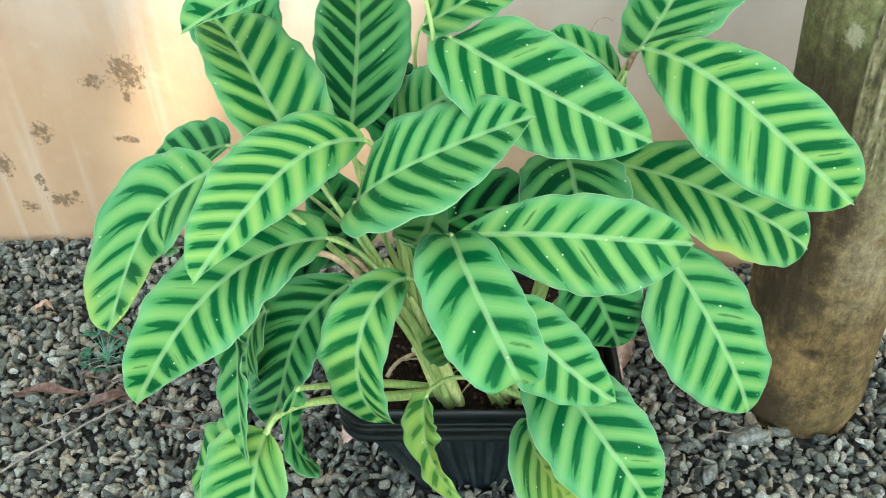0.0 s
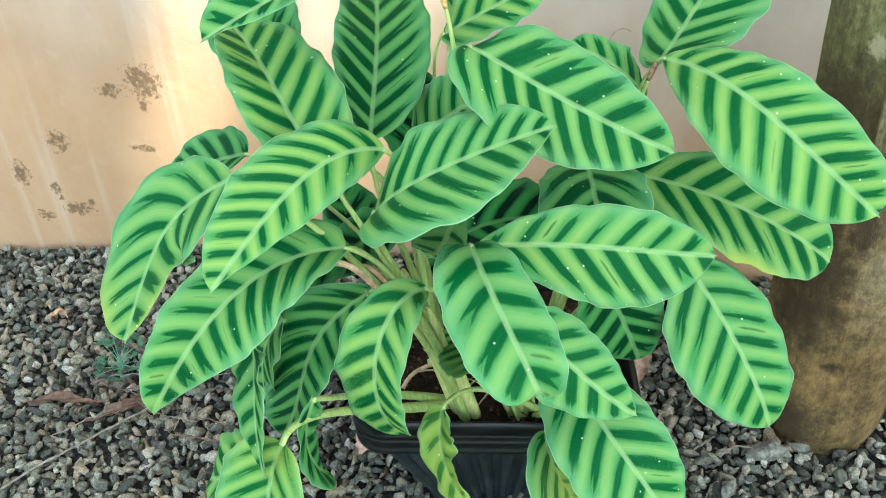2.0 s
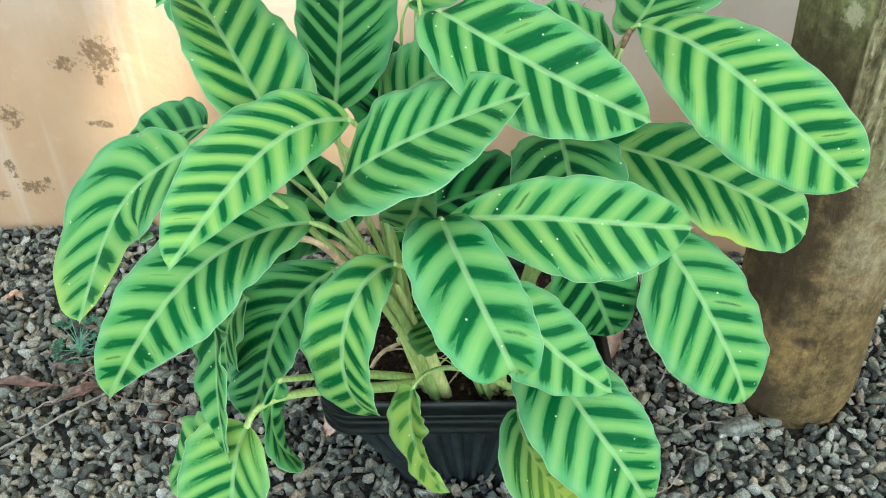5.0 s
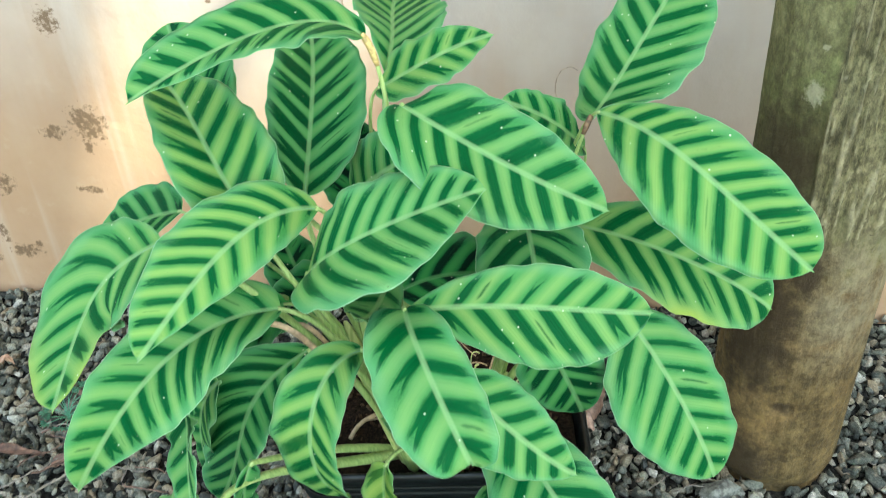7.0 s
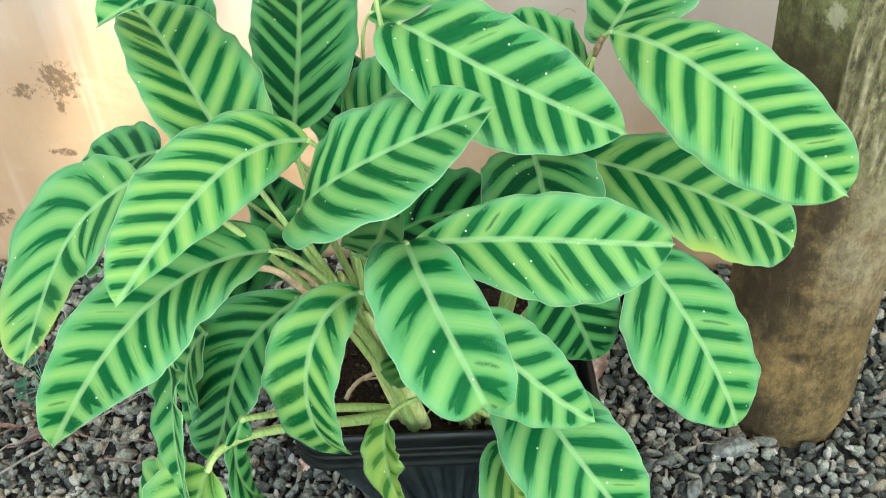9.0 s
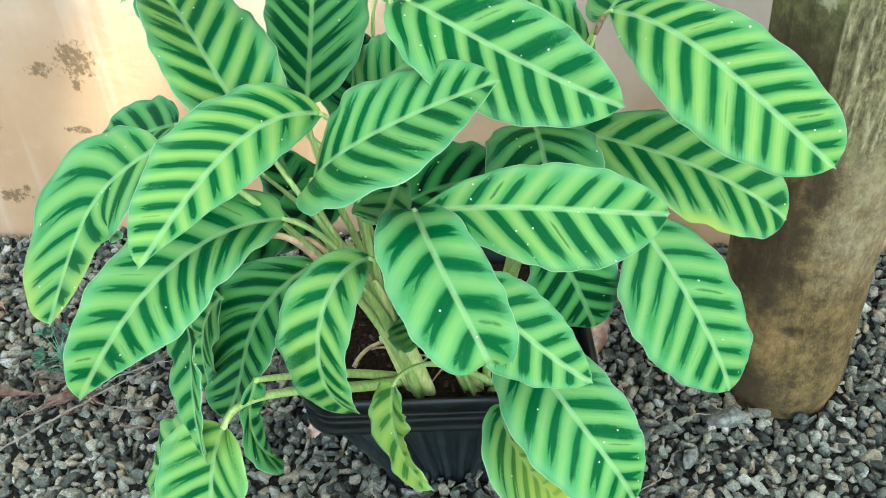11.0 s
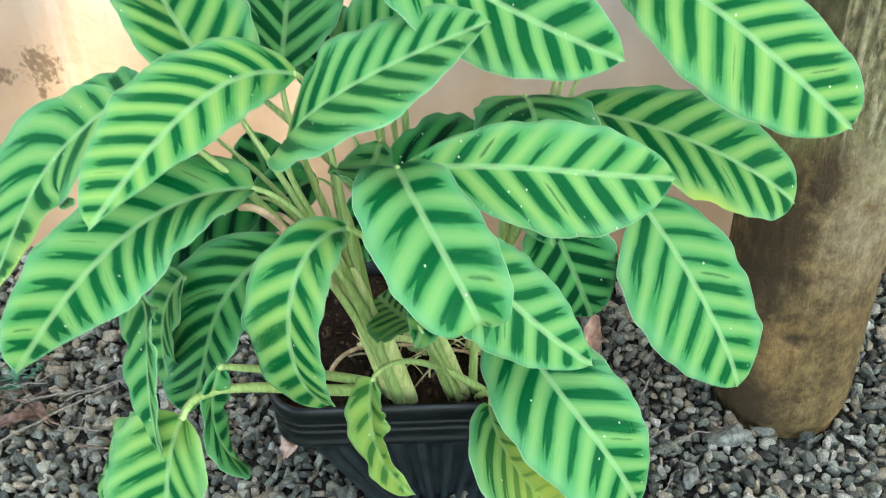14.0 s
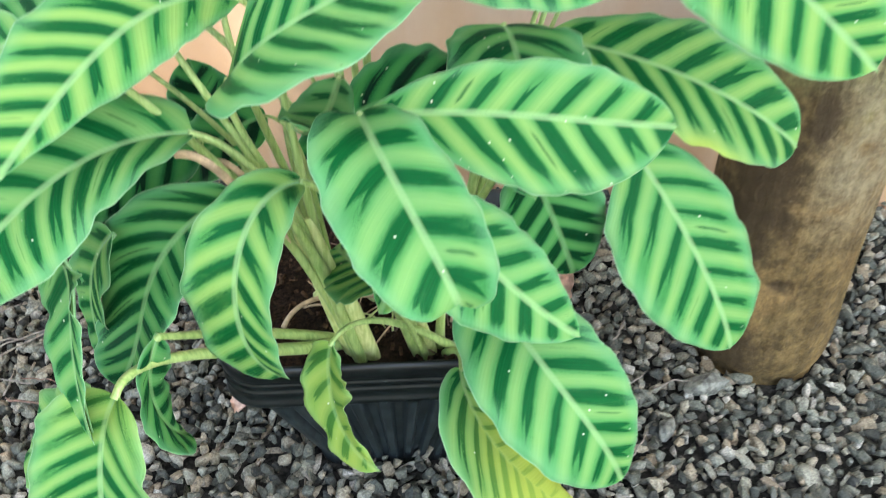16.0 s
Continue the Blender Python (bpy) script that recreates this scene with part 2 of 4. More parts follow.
def soil_material(name, low, high, scale):
    n = Nodes(name)
    place = n.coords()
    grain = n.noise(place, scale, 6.0, 0.7)
    patch = n.noise(place, scale * 0.12, 3.0)
    color = n.mix(n.ramp(grain, 0.32, 0.70), low, high)
    color = n.mix(n.ramp(patch, 0.4, 0.7, 0.0, 0.5), color, low)
    return n.done(color, 0.92, n.bump(grain, 0.9, 0.5 / scale), Specular_IOR_Level=0.08)


def ground_material():
    """Near-black under the loose stones of the bed, painting shade into their gaps; pale gravel over the rest of the
    yard.
    """
    n = Nodes("yard_ground")
    place = n.coords()
    split = n.tree.nodes.new("ShaderNodeSeparateXYZ")
    n.put(split.inputs[0], place)
    grain = n.noise(place, 180.0, 6.0, 0.7)
    # Shade between the stones, painted as a near-black base.
    gap_shade = n.mix(n.ramp(grain, 0.32, 0.70), (0.008, 0.008, 0.007), (0.04, 0.039, 0.036))
    pebble = n.node("TexVoronoi", 1, Vector=place, Scale=55.0)
    yard = n.mix(n.ramp(grain, 0.3, 0.7), (0.12, 0.125, 0.12), (0.30, 0.30, 0.28))
    yard = n.mix(0.4, yard, pebble, "MULTIPLY")
    color = n.mix(n.ramp(split.outputs[1], 0.64, 0.72), yard, gap_shade)
    return n.done(color, 0.92, n.bump(grain, 0.9, 0.003), Specular_IOR_Level=0.08)


def post_material():
    n = Nodes("weathered_trunk")
    place = n.coords()
    split = n.tree.nodes.new("ShaderNodeSeparateXYZ")
    n.put(split.inputs[0], place)
    x, z = split.outputs[0], split.outputs[2]
    grain = n.noise(n.scaled(place, (75.0, 75.0, 34.0)), 1.0, 6.0, 0.72)
    cloud = n.noise(place, 8.0, 5.0, 0.62)
    mottle = n.noise(place, 38.0, 5.0, 0.7)
    pits = n.noise(place, 150.0, 4.0, 0.7)
    low = n.mix(n.ramp(mottle, 0.33, 0.68), (0.062, 0.040, 0.015), (0.150, 0.102, 0.040))
    low = n.mix(n.ramp(cloud, 0.46, 0.66, 0.0, 0.75), low, (0.215, 0.135, 0.052))
    moss = n.mix(n.ramp(grain, 0.30, 0.70), (0.080, 0.075, 0.030), (0.185, 0.168, 0.076))
    moss = n.mix(n.ramp(cloud, 0.40, 0.65, 0.0, 0.5), moss, (0.15, 0.165, 0.055))
    high = n.math("ADD", z, n.math("MULTIPLY", n.math("SUBTRACT", cloud, 0.5), 0.36))
    color = n.mix(n.ramp(high, 0.36, 0.50), low, moss)
    band = n.math("MULTIPLY", n.ramp(z, 0.18, 0.32), n.ramp(z, 0.42, 0.50, 1.0, 0.0))
    pale = n.math("MULTIPLY", band, n.math("MULTIPLY", n.ramp(x, 0.535, 0.60), n.ramp(mottle, 0.28, 0.58)))
    color = n.mix(n.math("MULTIPLY", pale, 0.65), color, (0.205, 0.172, 0.105))
    crust = n.noise(n.scaled(place, (150.0, 150.0, 60.0)), 1.0, 5.0, 0.75)
    bark = n.attr("bark")
    color = n.mix(n.math("MULTIPLY", bark, 0.85), color, n.mix(n.ramp(crust, 0.34, 0.62), (0.055, 0.046, 0.023), (0.20, 0.172, 0.088)))
    # Ridges painted lighter than the grooves, as relief shading put into the colour.
    color = n.mix(n.math("MULTIPLY", n.ramp(n.attr("ridge"), 0.30, 0.85), 0.65), color, (0.31, 0.27, 0.16))
    color = n.mix(0.5, color, n.mix(n.ramp(n.noise(n.scaled(place, (95.0, 95.0, 72.0)), 1.0, 6.0, 0.8), 0.35, 0.65), (0.45, 0.45, 0.45), (1.40, 1.40, 1.40)), "MULTIPLY")
    # Damp stains, with the plant's shade painted in at the lower left.
    damp_and_shade = 0.0
    for cx, cz, rx, rz in ((0.513, 0.535, 0.040, 0.090), (0.518, 0.275, 0.050, 0.140), (0.520, 0.040, 0.055, 0.060), (0.563, 0.160, 0.020, 0.014), (0.555, 0.40, 0.02, 0.06)):
        dx = n.math("DIVIDE", n.math("SUBTRACT", x, cx), rx)
        dz = n.math("DIVIDE", n.math("SUBTRACT", z, cz), rz)
        far = n.math("SQRT", n.math("ADD", n.math("MULTIPLY", dx, dx), n.math("MULTIPLY", dz, dz)))
        damp_and_shade = n.math("MAXIMUM", damp_and_shade, n.ramp(n.math("ADD", far, n.math("MULTIPLY", n.math("SUBTRACT", mottle, 0.5), 1.4)), 0.35, 1.25, 1.0, 0.0))
    damp_and_shade = n.math("MULTIPLY", damp_and_shade, n.math("SUBTRACT", 1.0, n.math("MULTIPLY", bark, 0.9)))
    color = n.mix(n.math("MULTIPLY", damp_and_shade, 0.85), color, (0.034, 0.022, 0.011))
    lichen = 0.0
    for cx, cz, rx, rz in ((0.524, 0.622, 0.010, 0.017), (0.527, 0.676, 0.004, 0.004), (0.500, 0.775, 0.008, 0.012)):
        dx = n.math("DIVIDE", n.math("SUBTRACT", x, cx), rx)
        dz = n.math("DIVIDE", n.math("SUBTRACT", z, cz), rz)
        far = n.math("SQRT", n.math("ADD", n.math("MULTIPLY", dx, dx), n.math("MULTIPLY", dz, dz)))
        lichen = n.math("MAXIMUM", lichen, n.ramp(n.math("ADD", far, n.math("MULTIPLY", n.math("SUBTRACT", pits, 0.5), 2.0)), 0.5, 1.1, 1.0, 0.0))
    color = n.mix(n.math("MULTIPLY", lichen, 0.5), color, (0.40, 0.36, 0.245))
    chip = n.ramp(n.noise(place, 16.0, 3.0, 0.6), 0.68, 0.74)
    color = n.mix(n.math("MULTIPLY", chip, 0.5), color, (0.46, 0.41, 0.30))
    color = n.mix(n.ramp(pits, 0.62, 0.72, 0.0, 0.7), color, (0.05, 0.036, 0.02))
    relief = n.math("ADD", grain, n.math("ADD", n.math("MULTIPLY", pits, 0.5), n.math("MULTIPLY", mottle, 0.8)))
    return n.done(color, 0.80, n.bump(relief, 0.85, 0.006), Specular_IOR_Level=0.2)


def diffuser_material():
    # Added sheet above the view: spreads the sun into soft top light.
    n = Nodes("sun_diffuser_sheet")
    haze = n.mix(n.ramp(n.noise(n.coords(), 3.0), 0.3, 0.7), (0.52, 0.525, 0.525), (0.60, 0.605, 0.605))
    n.done(haze, 0.6)
    glow = n.node("BsdfTranslucent", Color=haze)
    blend = n.node("MixShader", Fac=0.9)
    n.tree.links.new(n.bsdf.outputs[0], blend.node.inputs[1])
    n.tree.links.new(glow, blend.node.inputs[2])
    n.tree.links.new(blend, n.tree.nodes["Material Output"].inputs["Surface"])
    return n.mat


def plain_material(name, color, rough, scale=60.0, spread=0.35, bump=0.2, depth=0.002, **more):
    n = Nodes(name)
    place = n.coords()
    grain = n.noise(place, scale, 4.0, 0.6)
    shade = n.mix(n.ramp(grain, 0.3, 0.7), tuple(c * (1 - spread) for c in color), tuple(min(1.0, c * (1 + spread)) for c in color))
    return n.done(shade, n.math("ADD", rough - 0.08, n.math("MULTIPLY", grain, 0.16)), n.bump(grain, bump, depth), **more)


MOULD = ((-0.575, 0.368, 0.055, 0.055), (-0.640, 0.352, 0.040, 0.022), (-0.585, 0.322, 0.015, 0.018), (-0.777, 0.242, 0.040, 0.036),
         (-0.605, 0.236, 0.045, 0.012), (-0.780, 0.090, 0.055, 0.024), (-0.880, 0.165, 0.030, 0.045), (-0.750, 0.105, 0.016, 0.016),
         (-0.596, 0.556, 0.035, 0.035), (-0.860, 0.070, 0.030, 0.022), (-0.815, 0.130, 0.018, 0.035), (0.56, 0.50, 0.018, 0.01),
         (-0.312, 0.591, 0.008, 0.005))
LEAF = leaf_material()
RIB = stalk_material("leaf_midrib", (0.13, 0.30, 0.11), (0.18, 0.36, 0.15))
STALK = stalk_material("green_stalk", (0.20, 0.31, 0.085), (0.34, 0.45, 0.16))
SHEATH = stalk_material("stem_sheath", (0.38, 0.46, 0.14), (0.62, 0.66, 0.29))
JOINT_BROWN = plain_material("brown_joint", (0.13, 0.075, 0.035), 0.6, 200.0, 0.5)
JOINT_TAN = plain_material("tan_joint", (0.46, 0.33, 0.12), 0.6, 200.0, 0.35)
BROWN = plain_material("dry_leaf", (0.115, 0.062, 0.040), 0.75, 90.0, 0.5, 0.5)
CRACK = plain_material("crack_edge", (0.27, 0.20, 0.14), 0.9, 150.0, 0.3)
GREY_STRAW = plain_material("grey_straw", (0.165, 0.142, 0.115), 0.8, 150.0, 0.4)
STRAW = plain_material("straw", (0.42, 0.29, 0.17), 0.7, 120.0, 0.35)
PLASTIC = plain_material("black_plastic", (0.0040, 0.0066, 0.0066), 0.36, 40.0, 0.3, 0.02, Specular_IOR_Level=0.30)
DUSTY_PLASTIC = plain_material("dusty_black_plastic", (0.0105, 0.0155, 0.0165), 0.46, 60.0, 0.6, 0.03, Specular_IOR_Level=0.42)
WALL = wall_material()
STONE = stone_material()
GREY_STONE = plain_material("grey_stone", (0.120, 0.122, 0.104), 0.8, 120.0, 0.5, 0.6, 0.003, Specular_IOR_Level=0.2)
EARTH = soil_material("dark_earth", (0.004, 0.003, 0.002), (0.040, 0.024, 0.015), 240.0)
CRUMB = soil_material("bark_crumb", (0.012, 0.007, 0.004), (0.16, 0.095, 0.055), 90.0)
YARD_GROUND = ground_material()
TRUNK = post_material()
DIFFUSER = diffuser_material()
WEED = plain_material("weed_green", (0.07, 0.235, 0.135), 0.6, 200.0)


# ---- helpers for meshes ----
def linked(name, mesh, material, parent=None, label="", smooth=True):
    mesh.materials.append(material)
    if smooth:
        mesh.shade_smooth()
    ob = new(name, mesh)
    if parent is not None:
        ob.parent = parent
    return tagged(ob, label)


def part(name, bm, material, parent=None, label="", smooth=True):
    mesh = bpy.data.meshes.new(name)
    bm.to_mesh(mesh)
    bm.free()
    return linked(name, mesh, material, parent, label, smooth)


def sheet(name, verts, faces):
    mesh = bpy.data.meshes.new(name)
    mesh.from_pydata([tuple(v) for v in verts], [], faces)
    mesh.update()
    return mesh


def box(bm, low, high):
    made = bmesh.ops.create_cube(bm, size=1.0)["verts"]
    for v in made:
        v.co = Vector([low[i] + (v.co[i] + 0.5) * (high[i] - low[i]) for i in range(3)])
    return made


def bezier(points, count):
    """Points along one Bezier curve through any number of controls."""
    t = np.linspace(0, 1, count)[:, None]
    rows = [np.repeat(np.array(p, float)[None], count, 0) for p in points]
    while len(rows) > 1:
        rows = [a * (1 - t) + b * t for a, b in zip(rows, rows[1:])]
    return rows[0]


def tube_mesh(name, spine, radii, sides=10, flat=1.0):
    """A tapered, closed tube along a spine; flat squeezes it sideways."""
    spine, verts, faces = np.array(spine), [], []
    count = len(spine)
    ahead = np.gradient(spine, axis=0)
    ahead /= np.maximum(np.linalg.norm(ahead, axis=1, keepdims=True), 1e-9)
    right = np.cross(ahead[0], (0.31, 0.95, 0.08))
    for p, a, r in zip(spine, ahead, radii):
        right = right - a * (right @ a)
        right /= np.linalg.norm(right)
        up = np.cross(a, right)
        for k in range(sides):
            w = 2 * math.pi * k / sides
            verts.append(p + r * (math.cos(w) * right + flat * math.sin(w) * up))
    for i in range(count - 1):
        for k in range(sides):
            m = (k + 1) % sides
            faces.append((i * sides + k, i * sides + m, (i + 1) * sides + m, (i + 1) * sides + k))
    faces.append(tuple(range(sides))[::-1])
    faces.append(tuple((count - 1) * sides + k for k in range(sides)))
    return sheet(name, verts, faces)


# ---- setting ----
def ground_height(x, y):
    """The lie of the gravel: level, with a slight heap along the wall."""
    heap = max(0.0, min(1.0, (y - 1.30) / 0.25))
    return heap * max(-0.03, min(0.045, 0.11 * (x + 0.82))) - 0.004


def build_ground():
    bm = bmesh.new()
    xs = [-30, -8, -3] + [round(-1.5 + 0.1 * i, 3) for i in range(31)] + [3, 8, 30]
    ys = [-30, -8, -2, 0.0, 0.4] + [round(0.6 + 0.1 * i, 3) for i in range(12)] + [2.4, 8, 30]
    rows = [[bm.verts.new((x, y, ground_height(x, y) - 0.008)) for x in xs] for y in ys]
    for a, b in zip(rows, rows[1:]):
        for i in range(len(xs) - 1):
            bm.faces.new((a[i], a[i + 1], b[i + 1], b[i]))
    return tagged(part("ground", bm, YARD_GROUND), "ground under loose grey gravel, darkened as shade between the stones", "ground", kind="structure")


def build_wall():
    bm = bmesh.new()
    box(bm, (-4.0, 1.545, -0.2), (4.0, 1.70, 2.30))
    wall = tagged(part("wall_north", bm, WALL, smooth=False), "cream plastered wall, stained orange-brown and spotted with mould near the gravel", "wall", kind="structure")
    for points in (((0.245, 0.405), (0.222, 0.44), (0.236, 0.47), (0.222, 0.487), (0.250, 0.500), (0.262, 0.487)),
                   ((-0.090, 0.570), (-0.098, 0.61), (-0.110, 0.635), (-0.118, 0.70)),
                   ((-0.262, 0.590), (-0.270, 0.62), (-0.266, 0.66))):
        spine = bezier([(x, 1.5448, z) for x, z in points], 24)
        wob = np.array([[noise.noise(Vector((p[0] * 90, 3.1, p[2] * 90))) * 0.004, 0, noise.noise(Vector((p[0] * 80, 9.1, p[2] * 80))) * 0.003] for p in spine])
        linked("crack", tube_mesh("crack", spine + wob, np.linspace(0.0012, 0.0005, 24), 5), CRACK, wall, "thin brown crack")
    return wall


def build_light_roof():
    """An unseen translucent sheet added over the bed to soften the sun, with one open bay between bars near the wall
    for sun streaks.
    """
    bm = bmesh.new()
    for low, high in (((-1.7, -0.35, 2.30), (0.115, 1.70, 2.31)), ((0.60, -0.35, 2.30), (5.0, 1.70, 2.31)), ((0.115, -0.35, 2.30), (0.60, 0.90, 2.31)), ((0.115, 1.32, 2.30), (0.60, 1.70, 2.31))):
        box(bm, low, high)
    roof = tagged(part("unseen_diffuser", bm, DIFFUSER, smooth=False), "unseen milky translucent sheet added above the bed to soften the sun", "roof", kind="structure")
    # Unseen bars, added to split the sun patch on the wall into streaks.
    for x, wide in ((0.29, 0.065), (0.44, 0.035)):
        bm = bmesh.new()
        box(bm, (x, 0.90, 2.27), (x + wide, 1.32, 2.298))
        part("streak_bar", bm, TRUNK, roof, smooth=False)
    return roof


build_ground()
build_wall()
build_light_roof()


def build_post():
    """A thick trunk used as a post: round, uneven, with a rough bark strip on one flank, a knot and a worn, rounded foot."""
    bm = bmesh.new()
    sides = 250
    mark, crest = bm.verts.layers.float.new("bark"), bm.verts.layers.float.new("ridge")
    heights = [-0.03 + 0.0036 * i for i in range(256)] + [0.92, 1.1, 1.5, 1.9, 2.29]
    rows = []
    for z in heights:
        row = []
        for k in range(sides):
            w = 2 * math.pi * k / sides
            d = Vector((math.cos(w), math.sin(w), 0))
            r = 0.0955 + 0.004 * noise.noise(Vector((d.x * 1.3, d.y * 1.3, z * 3.0)))
            r += 0.0018 * noise.noise(Vector((d.x * 9, d.y * 9, z * 4.0))) + 0.0006 * noise.noise(Vector((d.x * 40, d.y * 40, z * 18.0)))
            r -= 0.010 * math.exp(-max(z, 0) / 0.016)
            start = 4.27 + 0.06 * noise.noise(Vector((3.0, 1.0, z * 9.0))) + 0.55 * max(0.0, z - 0.62)
            bark = min(1.0, max(0.0, (w - start) / 0.035)) * min(1.0, max(0.0, (z - 0.42 - 0.07 * noise.noise(Vector((w * 5, 0.0, 7.0)))) / 0.05)) * (1.0 if w < 6.0 else 0.0)
            rough = noise.turbulence(Vector((d.x * 22, d.y * 22, z * 13.0)), 4, False)
            lean = w - 0.35 * z + 0.02 * noise.noise(Vector((w * 6, 2.0, z * 14.0)))
            cords = max(0.0, 1.0 - 5.0 * abs(noise.noise(Vector((lean * 8.0, 5.0, z * 4.5)))))
            beads = max(0.0, noise.noise(Vector((w * 34.0, 3.0, z * 110.0)))) * max(0.0, noise.noise(Vector((w * 9.0, 8.0, z * 9.0))) + 0.25)
            r += bark * (0.0030 + 0.0046 * rough + 0.0054 * cords + 0.0085 * beads)
            r += (1 - bark) * 0.0010 * noise.noise(Vector((w * 30.0, 1.0, z * 9.0))) * min(1.0, max(0.0, (z - 0.4) / 0.1))
            r -= 0.0012 * math.exp(-((z - 0.705 - 0.035 * math.sin(w)) / 0.0035) ** 2)
            for kw, kz, sw, sz, deep in ((4.56, 0.158, 0.024, 0.011, 0.006), (4.64, 0.426, 0.007, 0.006, -0.004), (4.98, 0.36, 0.008, 0.009, 0.004), (4.74, 0.055, 0.03, 0.006, 0.002)):
                r -= deep * math.exp(-(((w - kw) * 0.0955 / sw) ** 2 + ((z - kz) / sz) ** 2))
            row.append(bm.verts.new((0.580 + r * d.x, 1.270 + r * d.y, z)))
            row[-1][mark] = bark
            row[-1][crest] = bark * min(1.0, 0.35 * rough + 0.8 * cords + 2.5 * beads)
        rows.append(row)
    for a, b in zip(rows, rows[1:]):
        for k in range(sides):
            bm.faces.new((a[k], a[(k + 1) % sides], b[(k + 1) % sides], b[k]))
    bm.faces.new(rows[0][::-1])
    bm.faces.new(rows[-1])
    return tagged(part("wooden_post", bm, TRUNK), "thick weathered brown trunk post standing in gravel", "post")


build_post()


# ---- pot ----
POT = pose(0.104, 1.132, 0.0, 0, 0, 7.5)


def loop_points(hx, hy, r, ribs=0.0):
    """A rounded rectangle, densely spaced, with optional flutes."""
    out, corner = [], 10
    straight_x, straight_y = 144, 120
    for (cx, cy, a0), count, (ex, ey) in (((hx - r, hy - r, 0), straight_x, (-1, 0)), ((-hx + r, hy - r, 90), straight_y, (0, -1)), ((-hx + r, -hy + r, 180), straight_x, (1, 0)), ((hx - r, -hy + r, 270), straight_y, (0, 1))):
        for i in range(corner):
            a = radians(a0 + 90 * i / corner)
            out.append((cx + r * math.cos(a), cy + r * math.sin(a)))
        span = 2 * (hx - r) if ex else 2 * (hy - r)
        start = (cx + r * math.cos(radians(a0 + 90)), cy + r * math.sin(radians(a0 + 90)))
        for i in range(count):
            d = span * i / count
            dip = ribs * min(max(0.5 + 1.1 * math.cos(2 * math.pi * d / span * (8 if ex else 7)), 0.0), 1.0) if ribs else 0.0
            out.append((start[0] + ex * d - dip * (-ey if ey else 0) * (1 if ey < 0 else 1), start[1] + ey * d + dip * (-1 if cy > 0 else 1) * (1 if ex else 0)))
    return out


def loft(rings, close_last=True):
    bm = bmesh.new()
    rows = [[bm.verts.new((x, y, z)) for x, y in loop] for z, loop in rings]
    count = len(rows[0])
    for a, b in zip(rows, rows[1:]):
        for k in range(count):
            bm.faces.new((a[k], a[(k + 1) % count], b[(k + 1) % count], b[k]))
    bm.faces.new(rows[0][::-1])
    if close_last:
        bm.faces.new(rows[-1])
    return bm


def build_pot():
    root = tagged(new("plant_pot"), "black ribbed plastic plant pot standing on gravel", "pot")
    root.matrix_world = POT
    def body(z):
        f = z / 0.15
        return 0.096 + 0.074 * f, 0.108 + 0.033 * f
    rings = []
    for z, ribs in ((-0.010, 0.0), (0.004, 0.010), (0.03, 0.010), (0.08, 0.010), (0.128, 0.010), (0.136, 0.002), (0.150, 0.0)):
        hx, hy = body(max(z, 0))
        rings.append((z, loop_points(hx, hy, 0.027 + 0.03 * max(z, 0), ribs)))
    part("body", loft(rings), DUSTY_PLASTIC, root, "tapered ribbed black plastic body")
    rim = [(z, loop_points(0.172 + o, 0.141 + o, 0.032 + o)) for z, o in
           ((0.138, 0.000), (0.139, 0.009), (0.143, 0.0125), (0.149, 0.0130), (0.151, 0.0118), (0.162, 0.0120), (0.1635, 0.0136), (0.165, 0.0120), (0.173, 0.0126), (0.1745, 0.0140), (0.176, 0.0126), (0.179, 0.0126), (0.181, 0.0142), (0.190, 0.0160), (0.197, 0.0160), (0.201, 0.0140), (0.202, 0.0115), (0.198, 0.0075), (0.170, 0.004), (0.150, -0.002))]
    part("rim", loft(rim), PLASTIC, root, "thick rolled black rim")
    return root


build_pot()


def build_soil():
    bm = bmesh.new()
    loop = loop_points(0.173, 0.142, 0.033)
    rows = []
    for j in range(13):
        f = 1.0 - j / 12.5
        rows.append([bm.verts.new((x * f, y * f, 0.176 + 0.006 * noise.noise(Vector((x * f * 60, y * f * 60, 2.0))) + 0.008 * (1 - f))) for x, y in loop])
    for a, b in zip(rows, rows[1:]):
        for k in range(len(loop)):
            bm.faces.new((a[k], a[(k + 1) % len(loop)], b[(k + 1) % len(loop)], b[k]))
    bm.faces.new(rows[-1])
    ob = part("potting_soil", bm, EARTH)
    ob.matrix_world = POT
    return tagged(ob, "dark brown fibrous potting soil in the pot", "soil", kind="stuff")


build_soil()

# ---- plant ----
PLANT = tagged(new("striped_foliage_plant"), "leafy plant with large dark-striped green leaves growing in a black pot", "plant")
PLANT.location = (0.10, 1.08, 0.18)
NU, NV = 48, 10


def leaf_outline(u, rise, fall):
    """Half width of one side along the leaf, 1 at its widest, with a short drip tip."""
    w, m = np.clip(u / 0.985, 0, 1), rise / (rise + fall)
    return np.maximum((w / m) ** rise * ((1 - w) / (1 - m)) ** fall, 0.07 * np.clip((1 - u) / 0.04, 0, 1) * (u > 0.9))


def under_plant(ob, parent=PLANT):
    """Hangs a mesh given in world places under the plant or one of its leaves."""
    ob.parent = parent
    ob.matrix_parent_inverse = Matrix.Translation(PLANT.location).inverted() if parent is PLANT else Matrix()
    return ob


